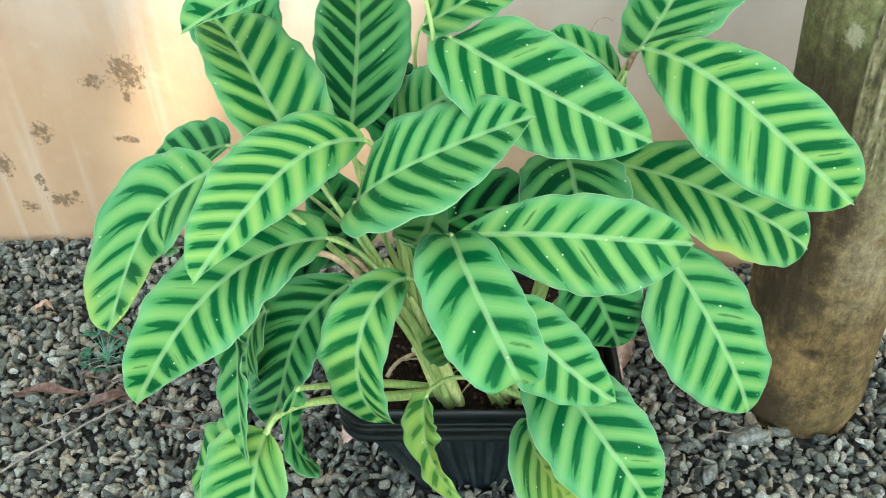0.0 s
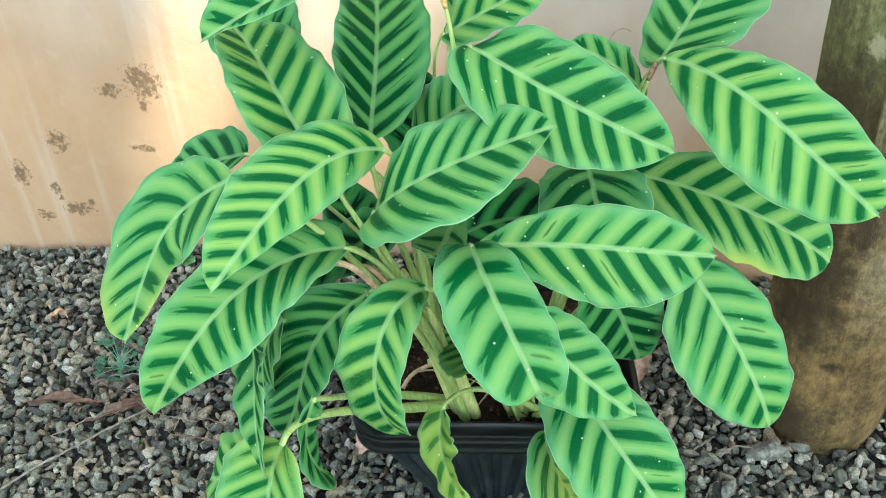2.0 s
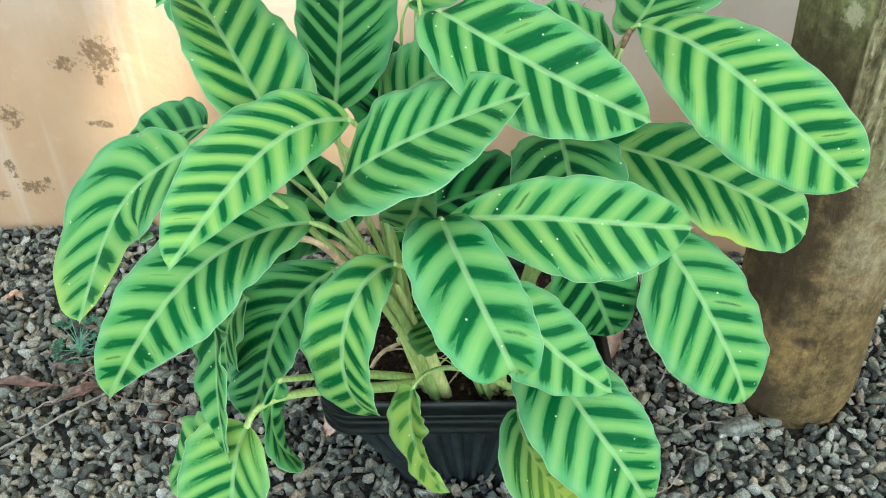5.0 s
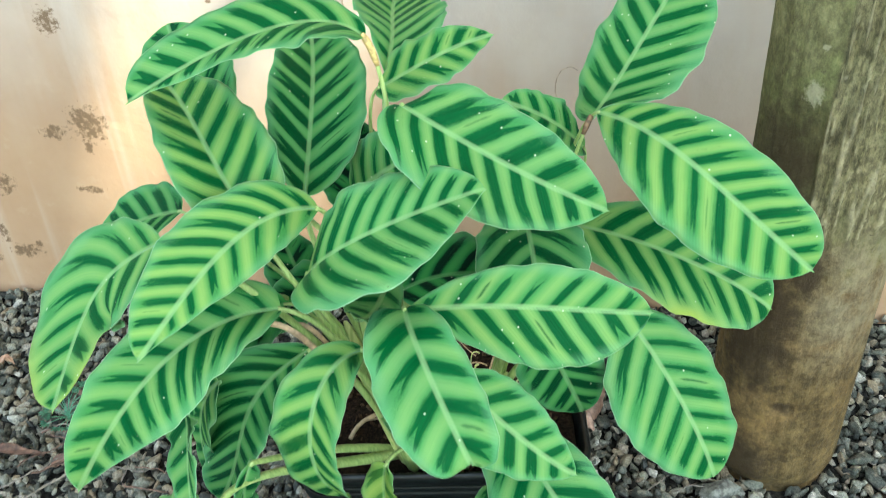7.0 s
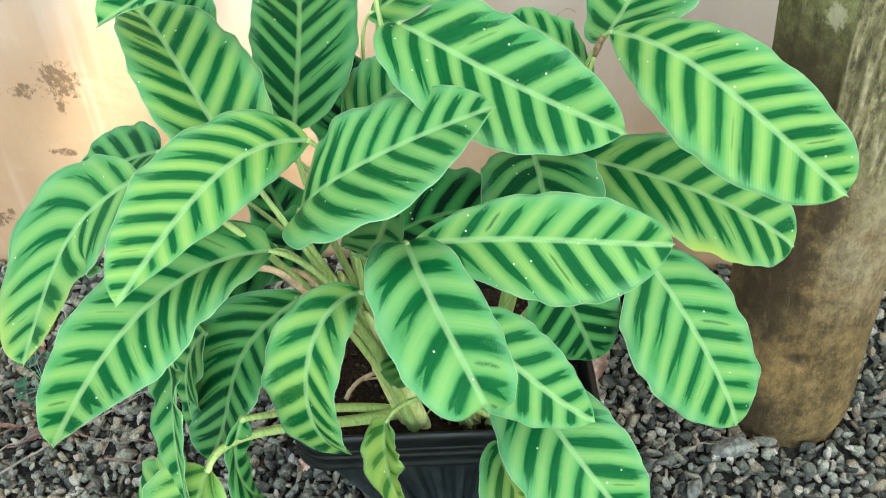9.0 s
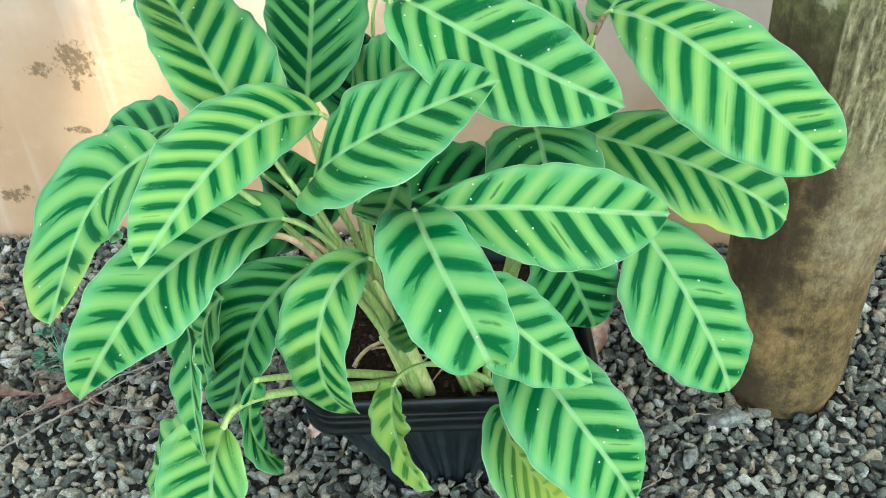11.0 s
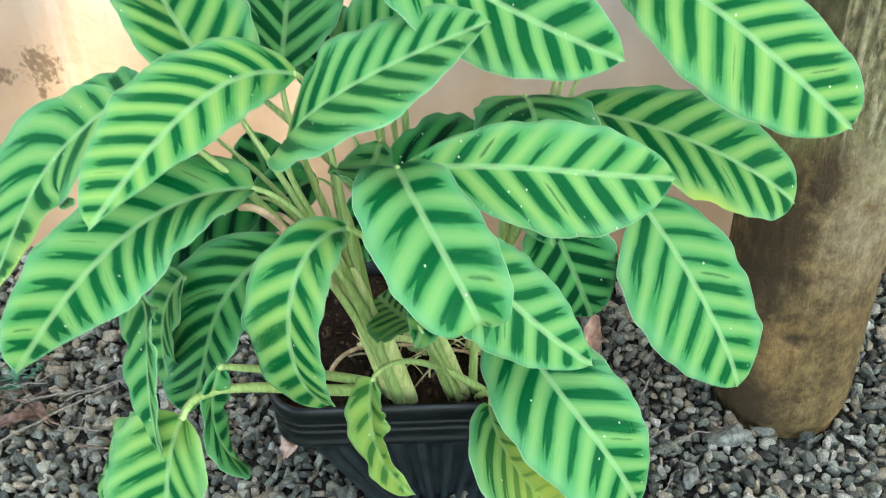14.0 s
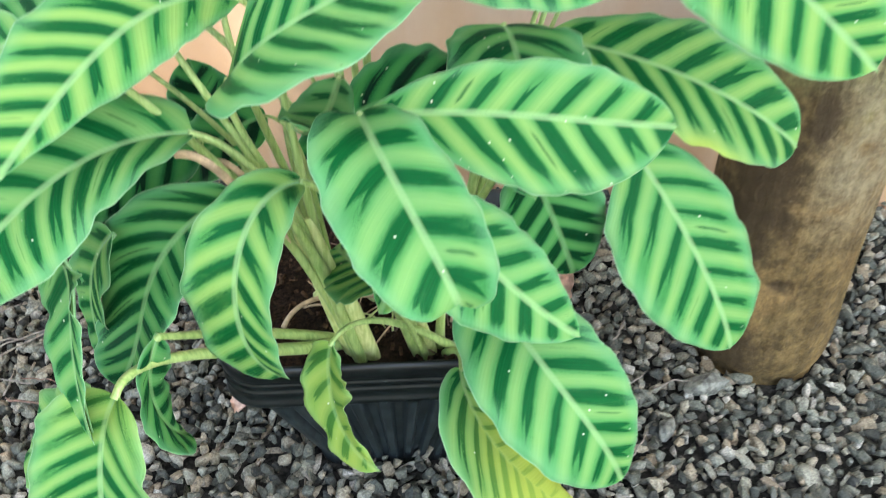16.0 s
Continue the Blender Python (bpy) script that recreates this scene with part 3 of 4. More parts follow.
def blade_mesh(base, rise, sag, tip, width, facing, cup, twist, shape, wave, age, tone, seed, bars):
    p0, p1, p2, p3, face = (np.array(v, float) for v in (base, rise, sag, tip, facing))
    u = (1 - np.cos(np.linspace(0, np.pi, NU + 1))) / 2 * 0.5 + np.linspace(0, 1, NU + 1) * 0.5
    c = u[:, None]
    rib = (1 - c) ** 3 * p0 + 3 * c * (1 - c) ** 2 * p1 + 3 * c * c * (1 - c) * p2 + c ** 3 * p3
    t = 3 * (1 - c) ** 2 * (p1 - p0) + 6 * c * (1 - c) * (p2 - p1) + 3 * c * c * (p3 - p2)
    t /= np.linalg.norm(t, axis=1, keepdims=True)
    s = np.cross(t, face)
    s /= np.linalg.norm(s, axis=1, keepdims=True)
    n = np.cross(s, t)
    a = (twist * (u - 0.5))[:, None]
    s, n = s * np.cos(a) + n * np.sin(a), n * np.cos(a) - s * np.sin(a)
    along = np.r_[0, np.cumsum(np.linalg.norm(np.diff(rib, axis=0), axis=1))]
    one, two = width / 2 * (1 + shape[4]) * leaf_outline(u, *shape[:2]), width / 2 * (1 - shape[4]) * leaf_outline(u, *shape[2:4])
    half = (one + two) / 2
    v = np.linspace(-1, 1, 2 * NV + 1)
    rng = np.random.RandomState(int(seed * 1000) + 5)
    phase = rng.uniform(0, 6.28, 6)
    d = np.where(v[None] > 0, one[:, None], two[:, None]) * v[None]
    lift = np.abs(d) * math.sin(cup) + 0.05 * width * np.abs(v)[None] * (1 - np.abs(v)[None]) * (half / (width / 2))[:, None]
    edge = np.abs(v)[None] ** 3
    for k, (freq, size) in enumerate(((2.2, 0.55), (4.6, 0.35), (8.3, 0.16))):
        for sign, shift in ((1, phase[2 * k]), (-1, phase[2 * k + 1])):
            lift = lift + np.where(v[None] * sign > 0, edge, 0) * wave * size * np.sin(2 * np.pi * freq * u[:, None] + shift) * (half / (width / 2))[:, None]
    lift = lift - 0.0011 * np.exp(-(d / 0.0035) ** 2)
    ridge = np.cos(2 * np.pi * 66 * (along[:, None] - 0.72 * np.abs(d))) * 0.00016 * np.clip(np.abs(d) / 0.008, 0, 1)
    lift = lift + ridge * np.clip(half[:, None] / 0.01, 0, 1)
    notch = 1.0 + 0.020 * np.sin(2 * np.pi * 5.3 * u + phase[0])[:, None] * edge + 0.012 * np.sin(2 * np.pi * 9.1 * u + phase[1])[:, None] * edge
    grid = rib[:, None] + (d * notch * math.cos(cup))[..., None] * s[:, None] + lift[..., None] * n[:, None]
    m = 2 * NV + 1
    top = (grid + 0.00022 * n[:, None]).reshape(-1, 3)
    low = (grid - 0.00022 * n[:, None]).reshape(-1, 3)
    count, faces = len(top), []
    for i in range(NU):
        for j in range(m - 1):
            q = (i * m + j, i * m + j + 1, (i + 1) * m + j + 1, (i + 1) * m + j)
            faces.append(q)
            faces.append(tuple(count + k for k in q[::-1]))
        for j, flip in ((0, 0), (m - 1, 1)):
            q = (i * m + j, (i + 1) * m + j, count + (i + 1) * m + j, count + i * m + j)
            faces.append(q[::-1] if flip else q)
    mesh = sheet("leaf", np.concatenate([top, low]), faces)
    path = along[:, None] - 0.72 * np.abs(d) - 2.5 * d * d
    rows = [(a + b * path + c * path * path).ravel() for a, b, c in bars]
    fields = {"bar_one": rows[0], "bar_two": rows[1], "along": np.repeat(along, m), "across": np.tile(v, NU + 1), "reach": d.ravel(),
              "age": age(u[:, None], v[None]).ravel() if age else np.zeros(count), "seed": np.full(count, seed), "tone": np.full(count, tone)}
    for key, values in fields.items():
        mesh.attributes.new(key, "FLOAT", "POINT").data.foreach_set("value", np.tile(values, 2).astype(np.float32))
    return mesh, rib, n, t


PETIOLES = []
SHOOTS = {
    "left": ((0.086, 1.015, 0.165), (0.064, 0.978, 0.31), (0.040, 0.955, 0.44)),
    "front": ((0.150, 1.022, 0.165), (0.128, 0.985, 0.29), (0.104, 0.925, 0.42)),
    "back": ((0.100, 1.100, 0.165), (0.085, 1.080, 0.34), (0.070, 1.050, 0.50)),
    "mid": ((0.062, 1.062, 0.165), (0.036, 1.045, 0.32), (0.000, 1.035, 0.44)),
    "far": ((0.165, 1.110, 0.165), (0.190, 1.080, 0.33), (0.225, 1.060, 0.46)),
}


def old_age(u, v):
    return np.clip(0.20 + 0.80 * u - 0.18 * v, 0, 1)


def side_age(u, v):
    return 0.62 * np.clip((v - 0.58) / 0.4, 0, 1) * np.exp(-((u - 0.60) / 0.24) ** 2)


def mild_age(u, v):
    return 0.20 + 0 * u + 0 * v


def tip_age(u, v):
    return 0.60 * np.clip((u - 0.50) / 0.4, 0, 1) * (0.3 + 0.7 * np.abs(v) ** 2)


def young_age(u, v):
    return 0.36 + 0.12 * u + 0 * v


def tired_age(u, v):
    return 0.22 + 0.20 * np.clip(1 - u * 3, 0, 1) + 0.08 * np.abs(v)


def build_sheaths():
    """The broad, pale bases that wrap each group of stalks."""
    rng = random.Random(5)
    for key, controls in SHOOTS.items():
        count = {"front": 2, "mid": 2}.get(key, 3)
        for n in range(count):
            off = np.array(((n - (count - 1) / 2) * 0.0115 + rng.uniform(-0.002, 0.002), rng.uniform(-0.008, 0.008), 0.0))
            spine = bezier([np.array(q) + off * f for q, f in zip(controls, (1.0, 1.3, 0.8))], 26)[: 10 if key == "far" else rng.choice((15, 18, 21))]
            size = np.interp(np.linspace(0, 1, len(spine)), (0, 0.12, 0.6, 0.93, 1), (0.0084, 0.0108, 0.0096, 0.0068, 0.0032))
            under_plant(linked("stem_sheath", tube_mesh("stem_sheath", spine, size, 12, 0.62), SHEATH, None, "pale green stem sheath"))



def grow_leaf(base, rise, sag, tip, width, facing, cup=0.1, twist=0.0, shape=(0.55, 0.6, 0.55, 0.6, 0.0), wave=0.005, age=None, tone=0.0, label="", stalk=True, root=None, via=None, shoot="", thick=1.0, bars=None, joint=None):
    """One leaf: a blade along a curved midrib, its raised midrib, and the stalk that carries it from the crown."""
    seed = (len(PETIOLES) * 0.381966) % 1.0
    bars = bars or ((seed, 33.0 + 6.0 * seed, 0.0), (seed + 0.43, 33.0 + 6.0 * seed, 0.0))
    mesh, rib, n, t = blade_mesh(base, rise, sag, tip, width, facing, cup, twist, shape, wave, age, tone, seed, bars)
    blade = under_plant(linked("leaf", mesh, LEAF, None, label))
    cord = rib[: int(NU * 0.97)]
    under_plant(linked("midrib", tube_mesh("midrib", cord - 0.0026 * n[: len(cord)], np.linspace(0.0022, 0.0007, len(cord)) * min(thick, 1.0), 8), RIB), blade)
    k = len(PETIOLES)
    PETIOLES.append(base)
    if stalk:
        b = np.array(base)
        aim = b - t[0] * 0.045 + (0, 0, -0.02)
        if shoot:
            stem = SHOOTS[shoot]
            off = 0.006 * np.array((math.cos(k * 2.4), math.sin(k * 2.4), 0.0))
            stem = [np.array(q) + off for q in stem]
            if b[2] < stem[2][2] + 0.03:
                stem = stem[:2]
            controls = [*stem, aim, b - t[0] * 0.010, b + t[0] * 0.004]
        elif via:
            controls = [np.array(root), *[np.array(q) for q in via], b - t[0] * 0.004, b + t[0] * 0.003]
        else:
            foot = np.array(root)
            controls = [foot, foot + np.array((0, 0, 0.6 * (b[2] - foot[2]))), aim, b + t[0] * 0.004]
        spine = bezier(controls, 40)
        size = np.interp(np.linspace(0, 1, 40), (0, 0.25, 0.6, 0.92, 1.0), (0.0056, 0.0046, 0.0031, 0.0024, 0.0028)) * thick
        under_plant(linked("petiole", tube_mesh("petiole", spine, size, 10), STALK))
        if joint:
            knee = spine[31:]
            under_plant(linked("leaf_joint", tube_mesh("leaf_joint", knee, np.interp(np.linspace(0, 1, len(knee)), (0, 0.2, 0.7, 1), (0.0030, 0.0045, 0.0045, 0.0032)) * thick, 10), joint, None, "swollen joint below the leaf blade"))
    return blade


# A negative tone gives a leaf painted shade; a positive one, fresher green.
grow_leaf((0.065, 1.035, 0.743), (0.025, 1.041, 0.778), (-0.058, 1.014, 0.756), (-0.156, 0.961, 0.702), width=0.103, facing=(0.224, -0.141, 0.964), cup=0.19, twist=0.20, shape=(0.65, 0.39, 0.56, 1.13, -0.05), shoot="back", thick=0.8, tone=0.25, joint=JOINT_TAN)
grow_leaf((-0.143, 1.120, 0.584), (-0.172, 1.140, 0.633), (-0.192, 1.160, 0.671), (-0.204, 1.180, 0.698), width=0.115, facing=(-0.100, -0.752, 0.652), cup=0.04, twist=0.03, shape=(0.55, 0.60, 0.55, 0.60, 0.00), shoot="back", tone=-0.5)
grow_leaf((-0.029, 0.929, 0.576), (-0.087, 0.968, 0.629), (-0.126, 1.036, 0.673), (-0.189, 1.099, 0.669), width=0.114, facing=(0.289, -0.439, 0.851), cup=0.39, twist=-0.30, shape=(0.44, 0.78, 0.34, 0.56, 0.09), shoot="left", tone=1.0, bars=((-0.52, 29.66, -0.12), (-0.95, 29.66, -0.12)))
grow_leaf((-0.005, 0.998, 0.584), (-0.009, 1.040, 0.613), (-0.016, 1.128, 0.666), (-0.045, 1.213, 0.674), width=0.113, facing=(0.214, -0.492, 0.844), cup=0.35, twist=0.08, shape=(0.56, 0.47, 0.55, 0.45, 0.11), shoot="mid", tone=-0.35, bars=((-0.18, 38.18, -23.83), (-0.26, 42.19, -40.27)))
grow_leaf((0.066, 1.106, 0.672), (0.066, 1.192, 0.705), (0.041, 1.237, 0.672), (0.036, 1.330, 0.686), width=0.117, facing=(0.179, -0.487, 0.855), cup=0.37, twist=0.22, shape=(0.63, 0.58, 0.84, 0.35, 0.13), shoot="back", tone=0.3)
grow_leaf((0.060, 1.086, 0.666), (0.095, 1.075, 0.688), (0.132, 1.097, 0.710), (0.182, 1.100, 0.722), width=0.076, facing=(-0.176, -0.462, 0.869), cup=0.11, twist=-0.21, shape=(0.57, 0.68, 0.52, 0.76, 0.07), shoot="back", thick=0.7, tone=0.8)
grow_leaf((0.028, 1.060, 0.551), (0.058, 1.030, 0.589), (0.088, 1.007, 0.620), (0.118, 0.990, 0.645), width=0.085, facing=(0.052, -0.780, 0.624), cup=0.10, twist=0.00, shape=(0.55, 0.60, 0.55, 0.60, -0.00), shoot="back", thick=0.6, tone=0.3)
grow_leaf((0.105, 0.992, 0.694), (0.126, 0.956, 0.704), (0.213, 0.949, 0.648), (0.303, 0.937, 0.620), width=0.116, facing=(0.368, -0.721, 0.587), cup=0.21, twist=-0.65, shape=(0.67, 0.73, 0.59, 0.56, 0.14), tone=0.35, root=(0.100, 1.100, 0.165), via=((0.095, 1.085, 0.34), (0.095, 1.06, 0.52), (0.108, 1.015, 0.66)), bars=((0.11, 39.13, -7.27), (-1.17, 27.14, -0.42)))
grow_leaf((0.282, 1.060, 0.653), (0.297, 1.116, 0.638), (0.345, 1.197, 0.704), (0.391, 1.249, 0.769), width=0.124, facing=(-0.450, -0.730, 0.514), cup=-0.05, twist=-0.35, shape=(0.58, 0.59, 0.66, 0.39, 0.13), shoot="far", tone=0.1, thick=0.7, bars=((-1.86, 30.96, 3.52), (-1.07, 36.44, -1.68)), joint=JOINT_BROWN)
grow_leaf((0.278, 1.102, 0.593), (0.259, 1.069, 0.636), (0.232, 1.044, 0.666), (0.195, 1.025, 0.685), width=0.054, facing=(0.513, -0.426, 0.745), cup=0.22, twist=-0.06, shape=(0.55, 0.60, 0.55, 0.60, -0.02), shoot="far", thick=0.7, tone=0)
grow_leaf((0.288, 1.057, 0.660), (0.348, 0.992, 0.682), (0.396, 0.947, 0.642), (0.491, 0.938, 0.562), width=0.108, facing=(-0.298, -0.602, 0.741), cup=0.04, twist=-0.40, shape=(0.83, 0.57, 0.74, 0.38, 0.12), shoot="far", tone=0.9, thick=0.65, bars=((-1.00, 31.41, 3.61), (-2.86, 40.06, 3.20)))
grow_leaf((0.019, 0.905, 0.554), (0.054, 0.869, 0.617), (0.153, 0.898, 0.647), (0.196, 0.888, 0.669), width=0.138, facing=(-0.086, -0.319, 0.944), cup=0.19, twist=0.10, shape=(0.59, 0.68, 0.48, 0.69, 0.22), shoot="left", tone=0.35, bars=((-1.40, 36.35, 2.42), (-0.76, 36.40, 15.46)))
grow_leaf((-0.107, 0.879, 0.604), (-0.210, 0.923, 0.530), (-0.226, 0.913, 0.509), (-0.206, 0.779, 0.470), width=0.129, facing=(-0.327, -0.593, 0.736), cup=0.13, twist=-0.07, shape=(0.65, 0.53, 0.44, 0.51, -0.03), shoot="left", age=tip_age, tone=0.5, bars=((-0.69, 28.95, 9.91), (-2.06, 21.41, 4.85)))
grow_leaf((-0.146, 1.000, 0.558), (-0.183, 1.017, 0.543), (-0.226, 1.027, 0.522), (-0.274, 1.030, 0.495), width=0.085, facing=(-0.199, -0.497, 0.845), cup=0.15, twist=0.10, shape=(0.55, 0.60, 0.55, 0.60, -0.02), shoot="mid", thick=0.7, tone=-0.3)
grow_leaf((0.022, 0.958, 0.596), (-0.030, 0.911, 0.632), (-0.066, 0.848, 0.587), (-0.108, 0.786, 0.535), width=0.088, facing=(0.287, -0.478, 0.830), cup=0.15, twist=0.01, shape=(0.66, 0.56, 0.81, 1.15, 0.11), shoot="left", tone=1.0, bars=((-1.60, 44.87, -0.29), (-0.32, 32.80, 5.47)))
grow_leaf((-0.011, 0.901, 0.513), (-0.098, 0.854, 0.539), (-0.149, 0.786, 0.466), (-0.136, 0.693, 0.470), width=0.112, facing=(0.479, 0.295, 0.827), cup=0.35, twist=-0.68, shape=(0.29, 0.44, 0.68, 0.88, -0.20), shoot="left", tone=0.4, bars=((-0.49, 29.63, 9.05), (-0.79, 38.20, -6.53)))
grow_leaf((0.007, 0.914, 0.451), (-0.081, 0.865, 0.413), (-0.049, 0.849, 0.368), (-0.075, 0.803, 0.333), width=0.092, facing=(-0.388, -0.890, -0.240), cup=-0.00, twist=-0.20, shape=(0.46, 0.38, 0.52, 0.72, 0.22), shoot="left", tone=-0.45, bars=((-0.73, 47.76, 11.14), (-0.30, 47.76, 11.14)))
grow_leaf((0.077, 0.870, 0.494), (0.034, 0.813, 0.528), (0.019, 0.765, 0.406), (0.053, 0.837, 0.322), width=0.078, facing=(-0.260, -0.687, 0.679), cup=0.16, twist=-0.16, shape=(0.66, 0.47, 0.63, 0.57, 0.05), shoot="front", tone=0.9, age=mild_age, bars=((-1.06, 35.97, -5.49), (-0.56, 34.67, 4.88)))
grow_leaf((0.125, 0.849, 0.565), (0.145, 0.784, 0.576), (0.201, 0.709, 0.526), (0.199, 0.726, 0.507), width=0.086, facing=(0.004, -0.624, 0.781), cup=0.30, twist=-0.30, shape=(0.37, 0.52, 0.43, 0.38, 0.13), shoot="front", tone=0.2, thick=0.75, bars=((-0.75, 27.37, -1.87), (-1.09, 28.40, -1.47)))
grow_leaf((0.129, 0.848, 0.564), (0.216, 0.877, 0.558), (0.263, 0.887, 0.542), (0.349, 0.907, 0.530), width=0.096, facing=(0.135, -0.771, 0.622), cup=0.13, twist=-0.64, shape=(0.81, 0.61, 0.72, 0.56, 0.16), shoot="front", tone=0.6, thick=0.75, bars=((-0.92, 31.29, 3.75), (-0.54, 36.35, -14.62)))
grow_leaf((0.254, 1.069, 0.520), (0.335, 1.050, 0.523), (0.434, 1.037, 0.487), (0.490, 1.050, 0.430), width=0.123, facing=(0.365, -0.464, 0.807), cup=0.12, twist=-0.40, shape=(0.62, 0.57, 0.62, 0.56, 0.09), shoot="far", age=side_age, tone=0.7, bars=((-0.36, 32.97, -8.95), (-0.48, 30.44, -9.62)))
grow_leaf((0.328, 0.976, 0.469), (0.371, 0.961, 0.421), (0.420, 0.919, 0.348), (0.434, 0.926, 0.293), width=0.125, facing=(0.252, -0.668, 0.700), cup=0.05, twist=0.03, shape=(0.63, 0.90, 0.53, 0.64, 0.17), shoot="far", tone=0.3, bars=((-0.39, 30.50, -2.54), (-2.15, 32.84, 2.45)))
grow_leaf((0.172, 0.817, 0.511), (0.203, 0.818, 0.480), (0.241, 0.808, 0.437), (0.286, 0.819, 0.399), width=0.083, facing=(0.312, -0.771, 0.555), cup=-0.07, twist=-0.07, shape=(0.45, 0.85, 0.50, 0.68, 0.11), shoot="front", tone=0.2)
grow_leaf((0.205, 0.931, 0.371), (0.258, 0.825, 0.349), (0.307, 0.801, 0.326), (0.336, 0.820, 0.233), width=0.112, facing=(0.142, -0.761, 0.633), cup=0.14, twist=0.12, shape=(0.51, 0.64, 0.64, 0.79, 0.10), root=(0.165, 1.03, 0.18), tone=0.25, bars=((-1.27, 33.02, -5.88), (-2.35, 31.47, -0.02)))
grow_leaf((0.193, 0.906, 0.273), (0.201, 0.853, 0.268), (0.239, 0.845, 0.192), (0.346, 0.872, 0.090), width=0.120, facing=(0.721, -0.139, 0.679), cup=-0.16, twist=-0.07, shape=(0.68, 0.35, 0.43, 0.94, 0.06), root=(0.171, 1.02, 0.179), via=((0.185, 0.985, 0.225), (0.194, 0.95, 0.25)), age=old_age, label="yellowing striped leaf, drooping to the gravel", thick=0.8, tone=0.4, bars=((-0.26, 47.03, -2.68), (0.17, 47.03, -2.68)))
grow_leaf((0.080, 0.891, 0.311), (0.070, 0.894, 0.269), (0.079, 0.850, 0.233), (0.131, 0.804, 0.248), width=0.056, facing=(-0.353, -0.932, 0.083), cup=0.25, twist=0.62, shape=(0.45, 0.71, 0.61, 0.73, -0.04), root=(0.184, 1.02, 0.187), via=((0.156, 0.99, 0.232), (0.123, 0.965, 0.285), (0.090, 0.935, 0.315)), thick=0.9, age=young_age, tone=1.0, wave=0.007)
grow_leaf((-0.060, 0.775, 0.358), (-0.073, 0.754, 0.342), (-0.086, 0.744, 0.270), (-0.098, 0.745, 0.141), width=0.112, facing=(0.128, -0.043, 0.991), cup=0.23, twist=-0.00, shape=(0.52, 0.48, 0.52, 0.48, 0.01), root=(0.073, 1.03, 0.182), via=((0.023, 0.985, 0.204), (-0.012, 0.92, 0.263), (-0.041, 0.85, 0.34), (-0.062, 0.79, 0.385)), thick=1.35, age=tired_age, tone=0.6, bars=((-1.02, 43.72, -2.28), (0.04, 32.85, -20.70)))
grow_leaf((-0.096, 0.811, 0.462), (-0.086, 0.826, 0.434), (-0.089, 0.773, 0.430), (-0.079, 0.755, 0.323), width=0.086, facing=(-0.550, -0.809, -0.206), cup=0.19, twist=-0.18, shape=(0.51, 0.69, 0.52, 0.62, 0.02), stalk=False, tone=0.3)
grow_leaf((-0.081, 0.871, 0.437), (-0.114, 0.874, 0.404), (-0.127, 0.876, 0.348), (-0.120, 0.877, 0.270), width=0.072, facing=(-0.539, -0.588, 0.603), cup=0.02, twist=-0.01, shape=(0.55, 0.60, 0.55, 0.60, -0.01), stalk=False, tone=0.3)
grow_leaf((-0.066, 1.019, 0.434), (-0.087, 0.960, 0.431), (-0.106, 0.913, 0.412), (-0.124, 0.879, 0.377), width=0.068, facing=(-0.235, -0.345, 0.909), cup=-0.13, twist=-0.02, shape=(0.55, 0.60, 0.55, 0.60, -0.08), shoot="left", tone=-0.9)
grow_leaf((-0.038, 0.819, 0.379), (-0.069, 0.803, 0.313), (-0.038, 0.814, 0.261), (-0.052, 0.853, 0.230), width=0.061, facing=(0.591, -0.049, 0.805), cup=0.09, twist=-0.01, shape=(0.61, 0.56, 0.59, 0.57, -0.02), root=(0.06, 1.03, 0.182), via=((0.0, 0.98, 0.24), (-0.03, 0.88, 0.33), (-0.036, 0.82, 0.372)), thick=1.1, tone=-0.4)
grow_leaf((0.129, 0.881, 0.386), (0.111, 0.924, 0.360), (0.088, 0.974, 0.334), (0.060, 1.033, 0.309), width=0.074, facing=(-0.361, -0.298, 0.884), cup=0.06, twist=-0.04, shape=(0.55, 0.60, 0.55, 0.60, 0.01), shoot="front", thick=0.6, tone=0.7)
grow_leaf((0.104, 0.976, 0.382), (0.129, 0.937, 0.385), (0.137, 0.897, 0.385), (0.130, 0.854, 0.381), width=0.048, facing=(0.605, -0.280, 0.746), cup=0.14, twist=0.03, shape=(0.55, 0.60, 0.55, 0.60, 0.02), shoot="front", thick=0.7, tone=0.7)
grow_leaf((0.242, 0.930, 0.479), (0.258, 0.936, 0.444), (0.274, 0.942, 0.402), (0.290, 0.948, 0.354), width=0.091, facing=(0.136, -0.958, 0.254), cup=0.08, twist=0.01, shape=(0.55, 0.60, 0.55, 0.60, 0.02), shoot="far", tone=-0.6)
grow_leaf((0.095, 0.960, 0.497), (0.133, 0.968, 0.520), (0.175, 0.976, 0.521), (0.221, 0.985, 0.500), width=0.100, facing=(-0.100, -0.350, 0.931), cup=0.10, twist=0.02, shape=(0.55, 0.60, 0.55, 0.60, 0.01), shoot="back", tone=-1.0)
grow_leaf((0.218, 1.040, 0.545), (0.229, 0.980, 0.564), (0.239, 0.940, 0.532), (0.250, 0.920, 0.450), width=0.115, facing=(0.101, -0.453, 0.886), cup=0.10, twist=-0.03, shape=(0.55, 0.60, 0.55, 0.60, 0.02), shoot="far", tone=-0.4)
